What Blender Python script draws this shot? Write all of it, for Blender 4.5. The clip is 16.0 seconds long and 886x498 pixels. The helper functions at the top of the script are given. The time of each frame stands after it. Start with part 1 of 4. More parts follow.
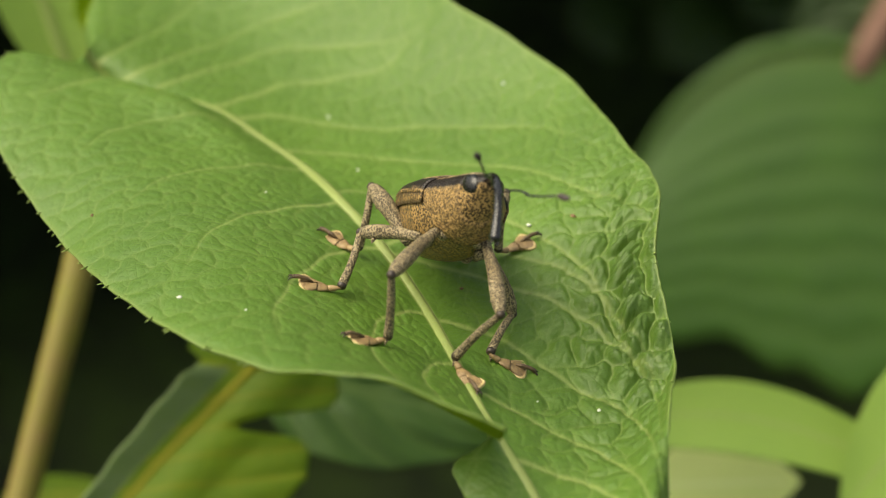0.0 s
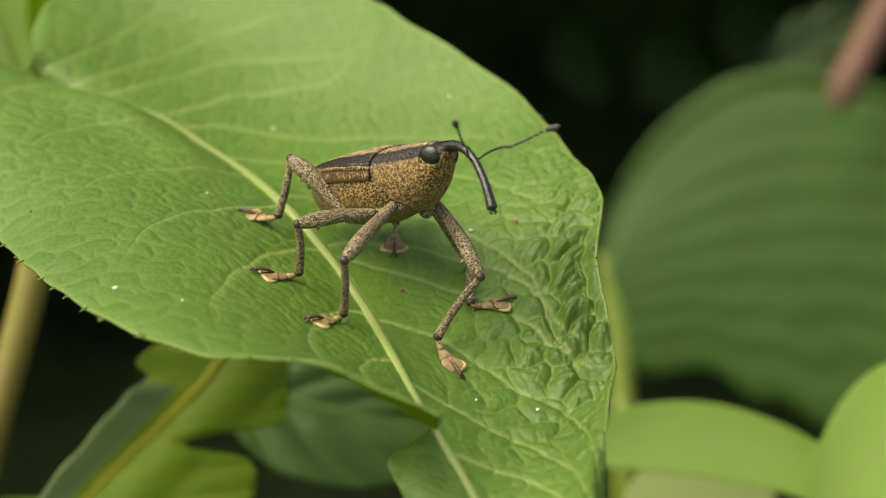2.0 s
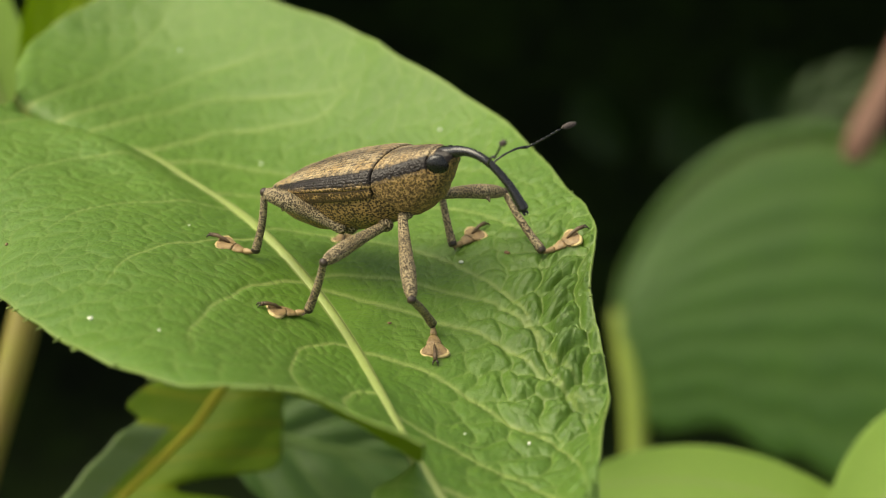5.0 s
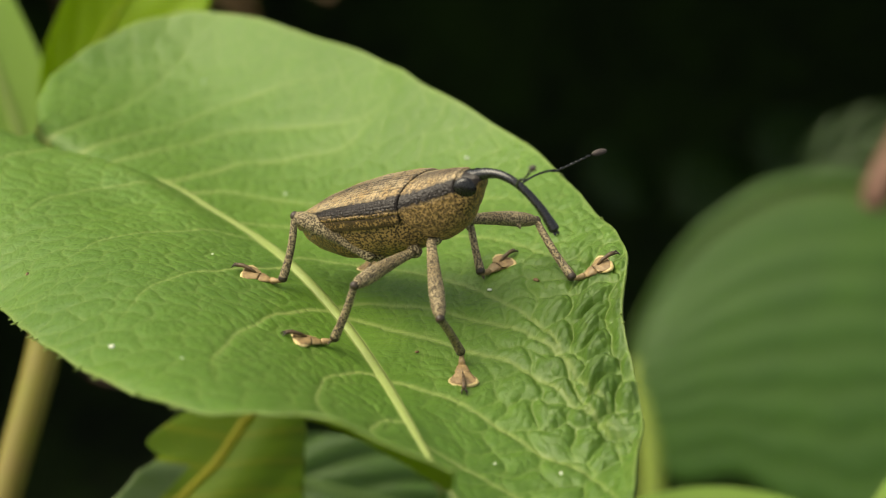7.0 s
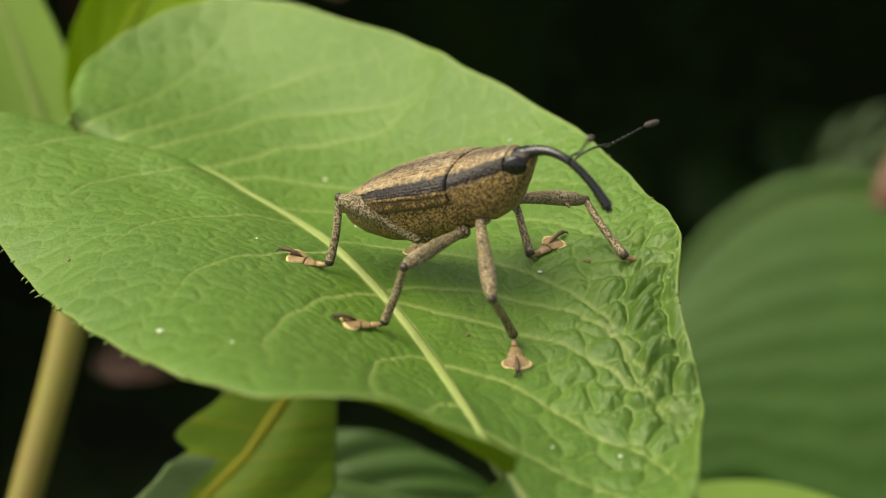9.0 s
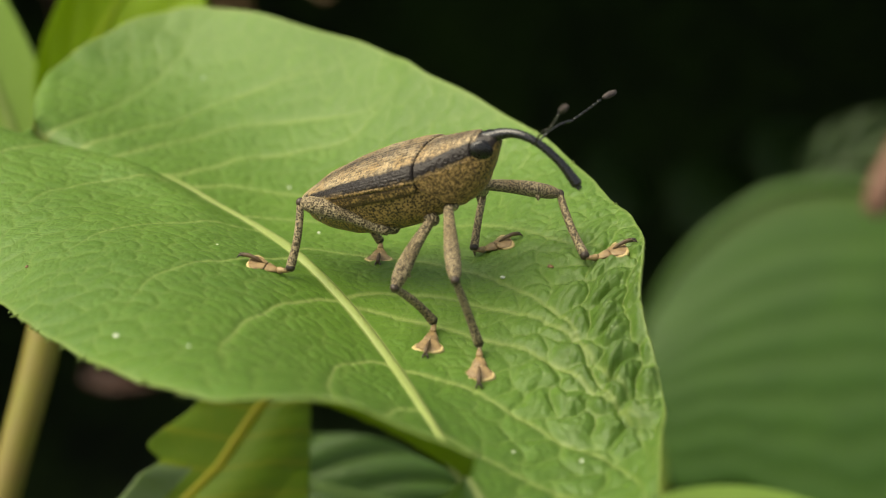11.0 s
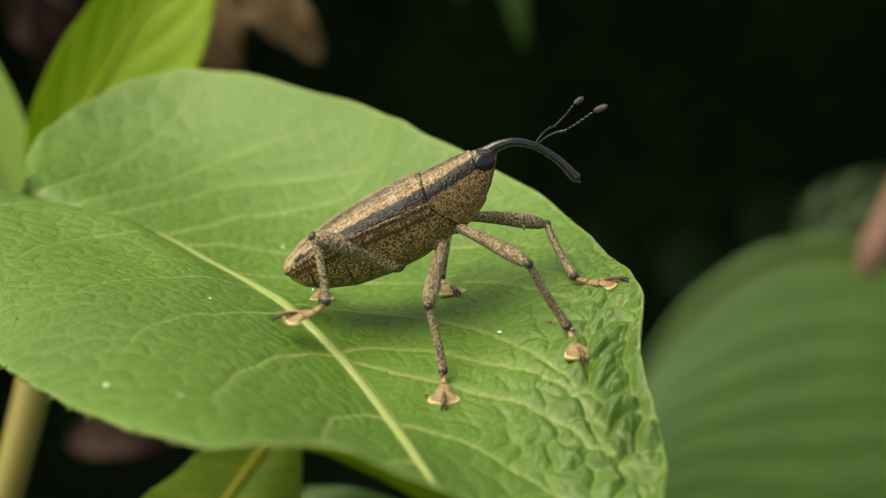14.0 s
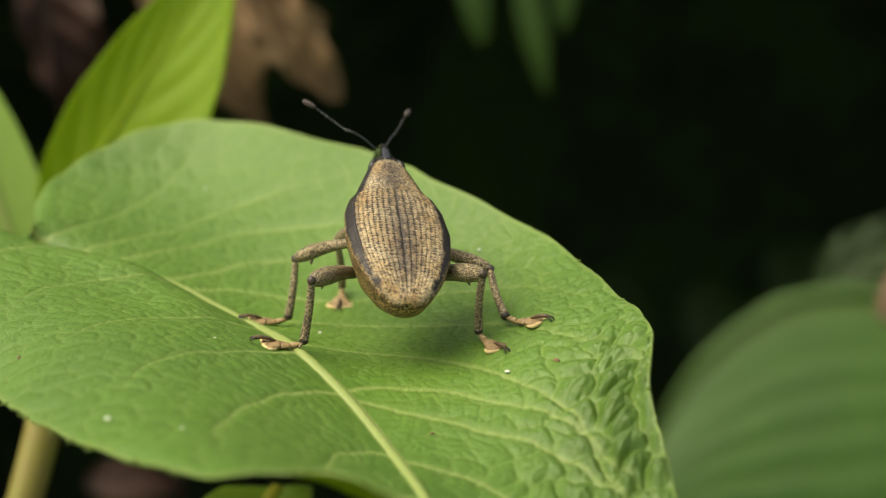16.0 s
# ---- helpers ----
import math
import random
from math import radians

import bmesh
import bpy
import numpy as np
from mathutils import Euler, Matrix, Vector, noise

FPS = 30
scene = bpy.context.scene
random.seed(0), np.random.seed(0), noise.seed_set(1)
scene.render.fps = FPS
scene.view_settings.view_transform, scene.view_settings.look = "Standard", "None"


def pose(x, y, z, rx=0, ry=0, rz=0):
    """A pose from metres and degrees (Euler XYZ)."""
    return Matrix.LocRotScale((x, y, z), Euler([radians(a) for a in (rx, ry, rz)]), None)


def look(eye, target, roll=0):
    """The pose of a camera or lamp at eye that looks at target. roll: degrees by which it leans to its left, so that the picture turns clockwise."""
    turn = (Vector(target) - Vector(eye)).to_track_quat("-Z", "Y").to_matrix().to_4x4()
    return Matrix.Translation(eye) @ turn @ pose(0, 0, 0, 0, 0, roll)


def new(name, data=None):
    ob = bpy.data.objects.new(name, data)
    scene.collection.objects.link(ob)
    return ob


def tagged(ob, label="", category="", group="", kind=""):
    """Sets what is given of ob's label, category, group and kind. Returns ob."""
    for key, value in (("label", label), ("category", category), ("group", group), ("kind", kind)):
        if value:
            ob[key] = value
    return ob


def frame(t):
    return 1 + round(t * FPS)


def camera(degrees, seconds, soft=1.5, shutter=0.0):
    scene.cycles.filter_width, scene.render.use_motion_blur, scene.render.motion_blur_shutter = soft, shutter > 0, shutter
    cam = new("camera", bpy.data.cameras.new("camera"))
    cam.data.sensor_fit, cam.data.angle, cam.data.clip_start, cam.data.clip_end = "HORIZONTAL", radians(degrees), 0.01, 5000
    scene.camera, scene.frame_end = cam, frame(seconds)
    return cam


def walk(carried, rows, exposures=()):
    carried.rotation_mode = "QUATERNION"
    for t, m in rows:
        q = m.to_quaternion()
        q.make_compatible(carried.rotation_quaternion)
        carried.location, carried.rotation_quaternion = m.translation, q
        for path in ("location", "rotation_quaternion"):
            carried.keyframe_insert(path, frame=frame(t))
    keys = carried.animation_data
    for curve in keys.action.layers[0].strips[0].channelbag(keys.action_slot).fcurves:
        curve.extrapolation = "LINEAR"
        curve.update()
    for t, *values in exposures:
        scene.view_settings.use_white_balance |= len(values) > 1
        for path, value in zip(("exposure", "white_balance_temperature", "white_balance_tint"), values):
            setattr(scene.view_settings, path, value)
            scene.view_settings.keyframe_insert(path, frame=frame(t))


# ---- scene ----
from mathutils.bvhtree import BVHTree

S = 0.001  # millimetres to metres


def mm(x, y, z, rx=0, ry=0, rz=0):
    return pose(x * S, y * S, z * S, rx, ry, rz)


# ---- camera ----
cam = camera(28, 16.0, 0.8, 0.3)
cam.data.dof.use_dof = True
cam.data.dof.focus_distance = 0.147
cam.data.dof.aperture_fstop = 25.0
PATH = [
    (0.0, mm(-4.50, -141.86, 86.65, 56.75, -0.29, -0.43)),
    (0.5, mm(-3.73, -142.13, 85.34, 56.98, -0.28, -0.65)),
    (1.0, mm(-3.07, -142.31, 84.10, 57.25, -0.26, -0.62)),
    (1.5, mm(-2.50, -142.41, 82.92, 57.77, -0.25, -0.67)),
    (2.0, mm(-2.03, -142.44, 81.81, 58.35, -0.24, -0.90)),
    (2.5, mm(-1.64, -142.39, 80.76, 58.81, -0.22, -1.03)),
    (3.0, mm(-1.34, -142.28, 79.76, 59.19, -0.21, -1.04)),
    (3.5, mm(-1.10, -142.12, 78.82, 59.39, -0.19, -0.66)),
    (4.0, mm(-0.94, -141.90, 77.92, 59.87, -0.17, -0.44)),
    (4.5, mm(-0.83, -141.64, 77.07, 60.22, -0.16, -0.41)),
    (7.0, mm(-0.99, -139.89, 73.34, 62.39, -0.07, 0.20)),
    (7.5, mm(-1.11, -139.49, 72.68, 62.57, -0.05, 0.00)),
    (8.0, mm(-1.25, -139.09, 72.04, 62.67, -0.03, 0.11)),
    (8.5, mm(-1.41, -138.70, 71.42, 62.56, -0.00, 0.42)),
    (11.0, mm(-2.08, -137.01, 68.41, 63.01, 0.11, -0.11)),
    (11.5, mm(-2.16, -136.77, 67.80, 63.40, 0.13, -0.29)),
    (12.0, mm(-2.20, -136.58, 67.19, 63.84, 0.16, -0.28)),
    (12.5, mm(-2.20, -136.44, 66.56, 64.48, 0.18, -0.51)),
    (13.0, mm(-2.16, -136.36, 65.92, 65.00, 0.21, -0.68)),
    (13.5, mm(-2.06, -136.35, 65.26, 65.28, 0.23, -0.64)),
    (14.0, mm(-1.90, -136.42, 64.57, 65.44, 0.26, -0.48)),
    (14.5, mm(-1.67, -136.56, 63.85, 66.00, 0.29, -0.45)),
    (15.0, mm(-1.37, -136.78, 63.11, 66.39, 0.32, -0.42)),
    (15.5, mm(-0.99, -137.10, 62.33, 66.84, 0.34, -0.26)),
    (16.0, mm(-0.53, -137.51, 61.52, 67.29, 0.37, 0.40)),
]
walk(cam, PATH, [(0.0, 1.25, 7700, 4), (16.0, 1.25, 7700, 4)])

# ---- light: bright overcast sky, a weak veiled sun from the upper left ----
world = bpy.data.worlds.new("sky")
scene.world = world
world.use_nodes = True
wn = world.node_tree.nodes
sky = wn.new("ShaderNodeTexSky")
sky.sky_type = "NISHITA"
sky.sun_disc = False
sky.dust_density = 3.0
sky.sun_elevation = radians(59)
sky.sun_rotation = radians(270)
cloud = wn.new("ShaderNodeHueSaturation")  # thin cloud greys the blue
cloud.inputs["Saturation"].default_value = 0.6
world.node_tree.links.new(sky.outputs[0], cloud.inputs["Color"])
world.node_tree.links.new(cloud.outputs[0], wn["Background"].inputs[0])
wn["Background"].inputs[1].default_value = 0.095
sun = new("sun", bpy.data.lights.new("sun", "SUN"))
sun.data.energy = 1.9
sun.data.angle = radians(55)
sun.data.color = (1.0, 0.95, 0.86)
sun.matrix_world = look((-0.60, 0.0, 1.0), (0, 0, 0))


# ---- materials ----
def shader(name, rough=0.6, metal=0.0):
    m = bpy.data.materials.new(name)
    m.use_nodes = True
    nt = m.node_tree
    b = nt.nodes["Principled BSDF"]
    b.inputs["Roughness"].default_value = rough
    b.inputs["Metallic"].default_value = metal
    return m, nt, b


def node(nt, kind, **sockets):
    n = nt.nodes.new(kind)
    for key, value in sockets.items():
        s = n.inputs[int(key[1:])] if key[0] == "i" and key[1:].isdigit() else n.inputs[key]
        if isinstance(value, bpy.types.NodeSocket):
            nt.links.new(value, s)
        else:
            s.default_value = value
    return n


def coords(nt):
    return node(nt, "ShaderNodeTexCoord").outputs["Object"]


def fac(nt, socket, low, high, to_low=0.0, to_high=1.0):
    n = node(nt, "ShaderNodeMapRange")
    nt.links.new(socket, n.inputs[0])
    for i, v in enumerate((low, high, to_low, to_high)):
        n.inputs[i + 1].default_value = v
    return n.outputs[0]


def math_node(nt, op, a, b):
    n = nt.nodes.new("ShaderNodeMath")
    n.operation = op
    for i, v in enumerate((a, b)):
        if isinstance(v, bpy.types.NodeSocket):
            nt.links.new(v, n.inputs[i])
        else:
            n.inputs[i].default_value = v
    return n.outputs[0]


def mix(nt, f, a, b):
    n = nt.nodes.new("ShaderNodeMix")
    n.data_type = "RGBA"
    for s, v in ((n.inputs[0], f), (n.inputs[6], a), (n.inputs[7], b)):
        if isinstance(v, bpy.types.NodeSocket):
            nt.links.new(v, s)
        else:
            s.default_value = (*v, 1) if isinstance(v, tuple) else v
    return n.outputs[2]


def noise_tex(nt, vec, scale, detail=3.0, rough=0.55):
    return node(nt, "ShaderNodeTexNoise", Vector=vec, Scale=scale, Detail=detail, Roughness=rough).outputs[0]


def edges(nt, vec, scale, randomness=1.0):
    n = node(nt, "ShaderNodeTexVoronoi", Vector=vec, Scale=scale, Randomness=randomness)
    n.feature = "DISTANCE_TO_EDGE"
    return n.outputs[0]


def cells(nt, vec, scale, randomness=1.0):
    return node(nt, "ShaderNodeTexVoronoi", Vector=vec, Scale=scale, Randomness=randomness).outputs[0]


def bump(nt, b, height, strength, distance):
    n = node(nt, "ShaderNodeBump", Strength=strength, Distance=distance, Height=height)
    nt.links.new(n.outputs[0], b.inputs["Normal"])


def attribute(nt, name):
    n = nt.nodes.new("ShaderNodeAttribute")
    n.attribute_name = name
    return n


def leaf_shader(name, blade, deep, vein, translucent, rough=0.45, network=550.0, relief=0.25, grain=1800.0):
    """Green blade with paler veins (point attribute "vein"), a fine network and light passing through."""
    m, nt, b = shader(name, rough)
    vec = coords(nt)
    broad = noise_tex(nt, vec, 45.0, 4.0)
    fine = noise_tex(nt, vec, grain, 3.0)
    base = mix(nt, fac(nt, broad, 0.3, 0.7), deep, blade)
    base = mix(nt, fac(nt, fine, 0.25, 0.8, 0.0, 0.35), base, deep)
    # darker green on the puffed cells, strongest on their domes
    base = mix(nt, math_node(nt, "MULTIPLY", attribute(nt, "puff_tint").outputs["Fac"], 0.8), base, tuple(0.62 * c for c in deep))
    warped = node(nt, "ShaderNodeVectorMath", i0=vec)
    warped.operation = "ADD"
    wob = node(nt, "ShaderNodeTexNoise", Vector=vec, Scale=300.0)
    sc = node(nt, "ShaderNodeVectorMath", i0=wob.outputs[1], i1=(0.0012, 0.0012, 0.0012))
    sc.operation = "MULTIPLY"
    nt.links.new(sc.outputs[0], warped.inputs[1])
    net = edges(nt, warped.outputs[0], network)
    net2 = edges(nt, warped.outputs[0], network * 2.6)
    lines = math_node(nt, "MAXIMUM", fac(nt, net, 0.0, 0.07, 0.22, 0.0), fac(nt, net2, 0.0, 0.09, 0.12, 0.0))
    base = mix(nt, lines, base, tuple(0.5 * (a + c) for a, c in zip(blade, vein)))
    va = attribute(nt, "vein").outputs["Fac"]
    base = mix(nt, va, base, vein)
    nt.links.new(base, b.inputs["Base Color"])
    b.inputs["Specular IOR Level"].default_value = 0.40
    nt.links.new(fac(nt, fine, 0.2, 0.8, rough - 0.08, rough + 0.12), b.inputs["Roughness"])
    h = math_node(nt, "ADD", math_node(nt, "MINIMUM", fac(nt, net, 0.0, 0.3), fac(nt, net2, 0.0, 0.45, 0.35, 1.0)), math_node(nt, "MULTIPLY", fine, 0.5))
    bump(nt, b, h, relief, 0.00028)
    tr = node(nt, "ShaderNodeBsdfTranslucent")
    tint = mix(nt, 0.6, base, (0.46, 0.58, 0.02))
    nt.links.new(tint, tr.inputs[0])
    ms = node(nt, "ShaderNodeMixShader", Fac=translucent)
    nt.links.new(b.outputs[0], ms.inputs[1])
    nt.links.new(tr.outputs[0], ms.inputs[2])
    nt.links.new(ms.outputs[0], nt.nodes["Material Output"].inputs[0])
    return m


def scale_shader(name, pale, warm, dark, spots, striped=False):
    """Powdery scales over a dark skin; point attributes give the dark stripe, the ochre flank, the dusky back and the pits."""
    m, nt, b = shader(name, 0.55)
    vec = coords(nt)
    n1 = noise_tex(nt, vec, 5200.0, 3.0)
    n2 = noise_tex(nt, vec, 420.0, 4.0)
    n3 = noise_tex(nt, vec, 1300.0, 3.0)
    n4 = noise_tex(nt, vec, 2600.0, 2.0)
    base = mix(nt, fac(nt, n2, 0.35, 0.7), pale, warm)
    net = math_node(nt, "ADD", cells(nt, vec, spots), math_node(nt, "MULTIPLY", n1, 0.45))
    if striped:
        low = attribute(nt, "warm").outputs["Fac"]
        base = mix(nt, low, base, warm)
        dusk = math_node(nt, "MULTIPLY", attribute(nt, "dusk").outputs["Fac"], fac(nt, n3, 0.35, 0.6, 0.7, 1.0))
        base = mix(nt, dusk, base, (0.068, 0.054, 0.047))
        dip = attribute(nt, "dip").outputs["Fac"]
        dots = fac(nt, math_node(nt, "ADD", dip, math_node(nt, "MULTIPLY", n4, 0.9)), 0.50, 0.70)
        net = fac(nt, net, 0.67, 0.81, 1.0, 0.0)
        net = math_node(nt, "MULTIPLY", net, attribute(nt, "fleck").outputs["Fac"])
        speck = math_node(nt, "MAXIMUM", math_node(nt, "MULTIPLY", dots, 0.83), math_node(nt, "MULTIPLY", net, 0.88))
        band = attribute(nt, "band").outputs["Fac"]
        solid = fac(nt, math_node(nt, "ADD", band, math_node(nt, "MULTIPLY", n4, 0.7)), 0.66, 1.0)
        speck = math_node(nt, "MAXIMUM", speck, solid)
        relief = math_node(nt, "ADD", math_node(nt, "MULTIPLY", n4, 0.8), math_node(nt, "MULTIPLY", n1, 0.5))
    else:
        speck = math_node(nt, "MULTIPLY", fac(nt, net, 0.68, 0.84, 0.86, 0.0), fac(nt, n4, 0.36, 0.50, 0.6, 1.0))
        relief = math_node(nt, "ADD", fac(nt, net, 0.4, 0.8), math_node(nt, "MULTIPLY", n1, 0.4))
    base = mix(nt, speck, base, dark)
    nt.links.new(base, b.inputs["Base Color"])
    b.inputs["Specular IOR Level"].default_value = 0.27
    nt.links.new(fac(nt, speck, 0.0, 1.0, 0.55, 0.36), b.inputs["Roughness"])
    bump(nt, b, relief, 0.8, 0.00012)
    return m


def plain_shader(name, a, c, rough, scale=1200.0, strength=0.2, metal=0.0, coat=0.0):
    m, nt, b = shader(name, rough, metal)
    vec = coords(nt)
    n1 = noise_tex(nt, vec, scale, 5.0)
    n2 = noise_tex(nt, vec, scale * 0.15, 3.0)
    base = mix(nt, fac(nt, math_node(nt, "ADD", math_node(nt, "MULTIPLY", n1, 0.5), math_node(nt, "MULTIPLY", n2, 0.5)), 0.35, 0.65), a, c)
    nt.links.new(base, b.inputs["Base Color"])
    nt.links.new(fac(nt, n1, 0.3, 0.7, max(rough - 0.08, 0.02), rough + 0.1), b.inputs["Roughness"])
    bump(nt, b, n1, strength, 0.0003)
    b.inputs["Coat Weight"].default_value = coat
    return m


LEAF = leaf_shader("leaf_green", (0.118, 0.232, 0.029), (0.071, 0.156, 0.021), (0.29, 0.36, 0.11), 0.28, 0.44, 1250.0, 0.22, 3200.0)
UNDERLEAF = leaf_shader("leaf_underside", (0.20, 0.31, 0.05), (0.15, 0.25, 0.035), (0.34, 0.42, 0.13), 0.8, 0.6, 620.0, 0.3)
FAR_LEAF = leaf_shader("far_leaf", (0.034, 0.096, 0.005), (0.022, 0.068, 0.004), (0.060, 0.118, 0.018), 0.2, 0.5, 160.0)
LOW_LEAF = leaf_shader("low_leaf", (0.138, 0.235, 0.003), (0.080, 0.155, 0.002), (0.30, 0.28, 0.015), 0.45, 0.62, 260.0)
DULL_LEAF = leaf_shader("dull_leaf", (0.190, 0.270, 0.110), (0.130, 0.195, 0.075), (0.20, 0.26, 0.13), 0.3, 0.6, 260.0)
PALE_LEAF = leaf_shader("pale_leaf", (0.275, 0.425, 0.078), (0.215, 0.355, 0.058), (0.28, 0.37, 0.10), 0.3, 0.5, 260.0)
YELLOW_LEAF = leaf_shader("yellow_leaf", (0.28, 0.45, 0.0015), (0.17, 0.30, 0.001), (0.26, 0.38, 0.004), 0.6, 0.45, 300.0)
CREAM_LEAF = leaf_shader("cream_leaf", (0.72, 0.80, 0.34), (0.60, 0.70, 0.27), (0.75, 0.82, 0.40), 0.5, 0.5, 260.0)
DRY_LEAF = leaf_shader("dry_leaf", (0.44, 0.28, 0.14), (0.27, 0.165, 0.08), (0.15, 0.09, 0.05), 0.1, 0.75, 200.0)
# dry leaf again, reddish and darkened to paint leaves in shade
DARKENED_DRY_LEAF = leaf_shader("darkened_dry_leaf", (0.042, 0.013, 0.004), (0.020, 0.007, 0.003), (0.01, 0.005, 0.003), 0.05, 0.75, 200.0)
STEM = plain_shader("stem", (0.165, 0.155, 0.016), (0.185, 0.120, 0.038), 0.5, 300.0, 0.1)
STALK = plain_shader("stalk", (0.17, 0.23, 0.025), (0.13, 0.18, 0.02), 0.5, 300.0, 0.1)
TWIG = plain_shader("twig", (0.17, 0.085, 0.055), (0.11, 0.055, 0.036), 0.7, 300.0, 0.3)
# soil taken down to near black, deep shade put into the colour
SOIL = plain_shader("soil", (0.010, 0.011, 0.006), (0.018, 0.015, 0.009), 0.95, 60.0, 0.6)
# leaf greens darkened in steps: the shade is put into their colour
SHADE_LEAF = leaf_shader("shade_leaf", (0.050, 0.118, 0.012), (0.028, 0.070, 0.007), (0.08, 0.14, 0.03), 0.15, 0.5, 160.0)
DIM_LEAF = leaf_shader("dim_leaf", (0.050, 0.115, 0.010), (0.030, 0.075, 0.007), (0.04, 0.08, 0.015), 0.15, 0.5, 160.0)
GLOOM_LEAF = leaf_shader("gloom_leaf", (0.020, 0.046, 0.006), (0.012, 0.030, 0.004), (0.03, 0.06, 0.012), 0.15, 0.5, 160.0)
# near-black and dim green paint undergrowth lost in deep shade
DARK_BACKDROP = plain_shader("dark_backdrop", (0.002, 0.004, 0.001), (0.040, 0.077, 0.010), 0.95, 60.0, 0.6)
SHELL = scale_shader("scaly_shell", (0.45, 0.36, 0.22), (0.33, 0.21, 0.08), (0.014, 0.010, 0.008), 5400.0, True)
LEGS_M = scale_shader("scaly_leg", (0.36, 0.29, 0.175), (0.26, 0.20, 0.11), (0.016, 0.011, 0.008), 6800.0)
BLACK = plain_shader("black_shell", (0.006, 0.006, 0.006), (0.011, 0.010, 0.010), 0.24, 2500.0, 0.08, 0.0, 0.25)
EYE = plain_shader("eye_black", (0.004, 0.004, 0.004), (0.008, 0.007, 0.007), 0.28, 6000.0, 0.1)
PAD = plain_shader("foot_pad", (0.38, 0.26, 0.115), (0.16, 0.10, 0.045), 0.45, 3000.0, 0.4)
RIM = plain_shader("foot_rim", (0.62, 0.50, 0.25), (0.45, 0.33, 0.14), 0.55, 3000.0, 0.3)
CLAW = plain_shader("claw", (0.014, 0.010, 0.008), (0.055, 0.034, 0.020), 0.4, 3000.0, 0.2)
TOE = plain_shader("toe", (0.16, 0.10, 0.045), (0.06, 0.036, 0.018), 0.5, 3000.0, 0.3)
CLUB = plain_shader("club", (0.035, 0.025, 0.023), (0.085, 0.066, 0.06), 0.7, 5000.0, 0.4)
CRUMB = plain_shader("crumb", (0.55, 0.58, 0.45), (0.72, 0.74, 0.60), 0.7, 3000.0, 0.4)
SEED = plain_shader("seed", (0.24, 0.13, 0.05), (0.10, 0.055, 0.025), 0.6, 3000.0, 0.4)


# ---- mesh helpers ----
def mesh_of(name, verts, faces, material, smooth=True):
    me = bpy.data.meshes.new(name)
    me.from_pydata([tuple(v) for v in verts], [], [tuple(q) for q in faces])
    me.materials.append(material)
    if smooth:
        me.polygons.foreach_set("use_smooth", [True] * len(me.polygons))
    me.update()
    return me


def part(name, mesh, parent, label=""):
    ob = new(name, mesh)
    ob.parent = parent
    return tagged(ob, label)


def spline(points, u):
    """Catmull-Rom through the rows of points; u counts in rows."""
    k = np.asarray(points, float)
    u = np.clip(np.asarray(u, float), 0, len(k) - 1 - 1e-9)
    i = u.astype(int)
    f = (u - i)[..., None]
    ext = np.vstack([2 * k[0] - k[1], k, 2 * k[-1] - k[-2]])
    a, b, c, d = ext[i], ext[i + 1], ext[i + 2], ext[i + 3]
    return 0.5 * (2 * b + (c - a) * f + (2 * a - 5 * b + 4 * c - d) * f**2 + (3 * b - 3 * c + d - a) * f**3)


def tube(points, radii, sides=12, up=(0, 0, 1), flat=1.0):
    """A closed round rod along points (metres) with a radius at each; flat squeezes it along up."""
    pts = [Vector(p) for p in points]
    verts, faces = [], []
    for i, p in enumerate(pts):
        t = (pts[min(i + 1, len(pts) - 1)] - pts[max(i - 1, 0)]).normalized()
        a = t.cross(Vector(up))
        a = a.normalized() if a.length > 1e-9 else Vector((0, 1, 0))
        b = a.cross(t).normalized()
        for k in range(sides):
            w = 2 * math.pi * k / sides
            verts.append(p + float(radii[i]) * (math.cos(w) * a + flat * math.sin(w) * b))
    for i in range(len(pts) - 1):
        for k in range(sides):
            n = (k + 1) % sides
            faces.append((i * sides + k, i * sides + n, (i + 1) * sides + n, (i + 1) * sides + k))
    faces.append(tuple(range(sides))[::-1])
    faces.append(tuple((len(pts) - 1) * sides + k for k in range(sides)))
    return verts, faces


def joined(*pieces):
    verts, faces = [], []
    for v, f in pieces:
        o = len(verts)
        verts += list(v)
        faces += [tuple(i + o for i in q) for q in f]
    return verts, faces


def ball(centre, radii, rings=10, sides=14):
    c = Vector(centre)
    verts, faces = [], []
    for i in range(rings + 1):
        w = math.pi * (i + 0.02) / (rings + 0.04) - math.pi / 2
        for k in range(sides):
            a = 2 * math.pi * k / sides
            verts.append(c + Vector((radii[0] * math.cos(w) * math.cos(a), radii[1] * math.cos(w) * math.sin(a), radii[2] * math.sin(w))))
    for i in range(rings):
        for k in range(sides):
            n = (k + 1) % sides
            faces.append((i * sides + k, i * sides + n, (i + 1) * sides + n, (i + 1) * sides + k))
    return verts, faces


# ---- ground and the added dark hood behind the plants ----
def sheet(name, rows, cols, at, material):
    verts = [at(i / rows, j / cols) for i in range(rows + 1) for j in range(cols + 1)]
    w = cols + 1
    faces = [(i * w + j, i * w + j + 1, (i + 1) * w + j + 1, (i + 1) * w + j) for i in range(rows) for j in range(cols)]
    return new(name, mesh_of(name, verts, faces, material))


def ground_at(u, v):
    x, y = (2 * u - 1), (2 * v - 1)
    x, y = 60 * x**5 + 0.6 * x, 60 * y**5 + 0.6 * y + 0.2
    h = 0.02 * noise.noise((x * 8, y * 8, 3)) if abs(x) < 2 and abs(y) < 2 else 0.0
    return x, y, -0.62 + h


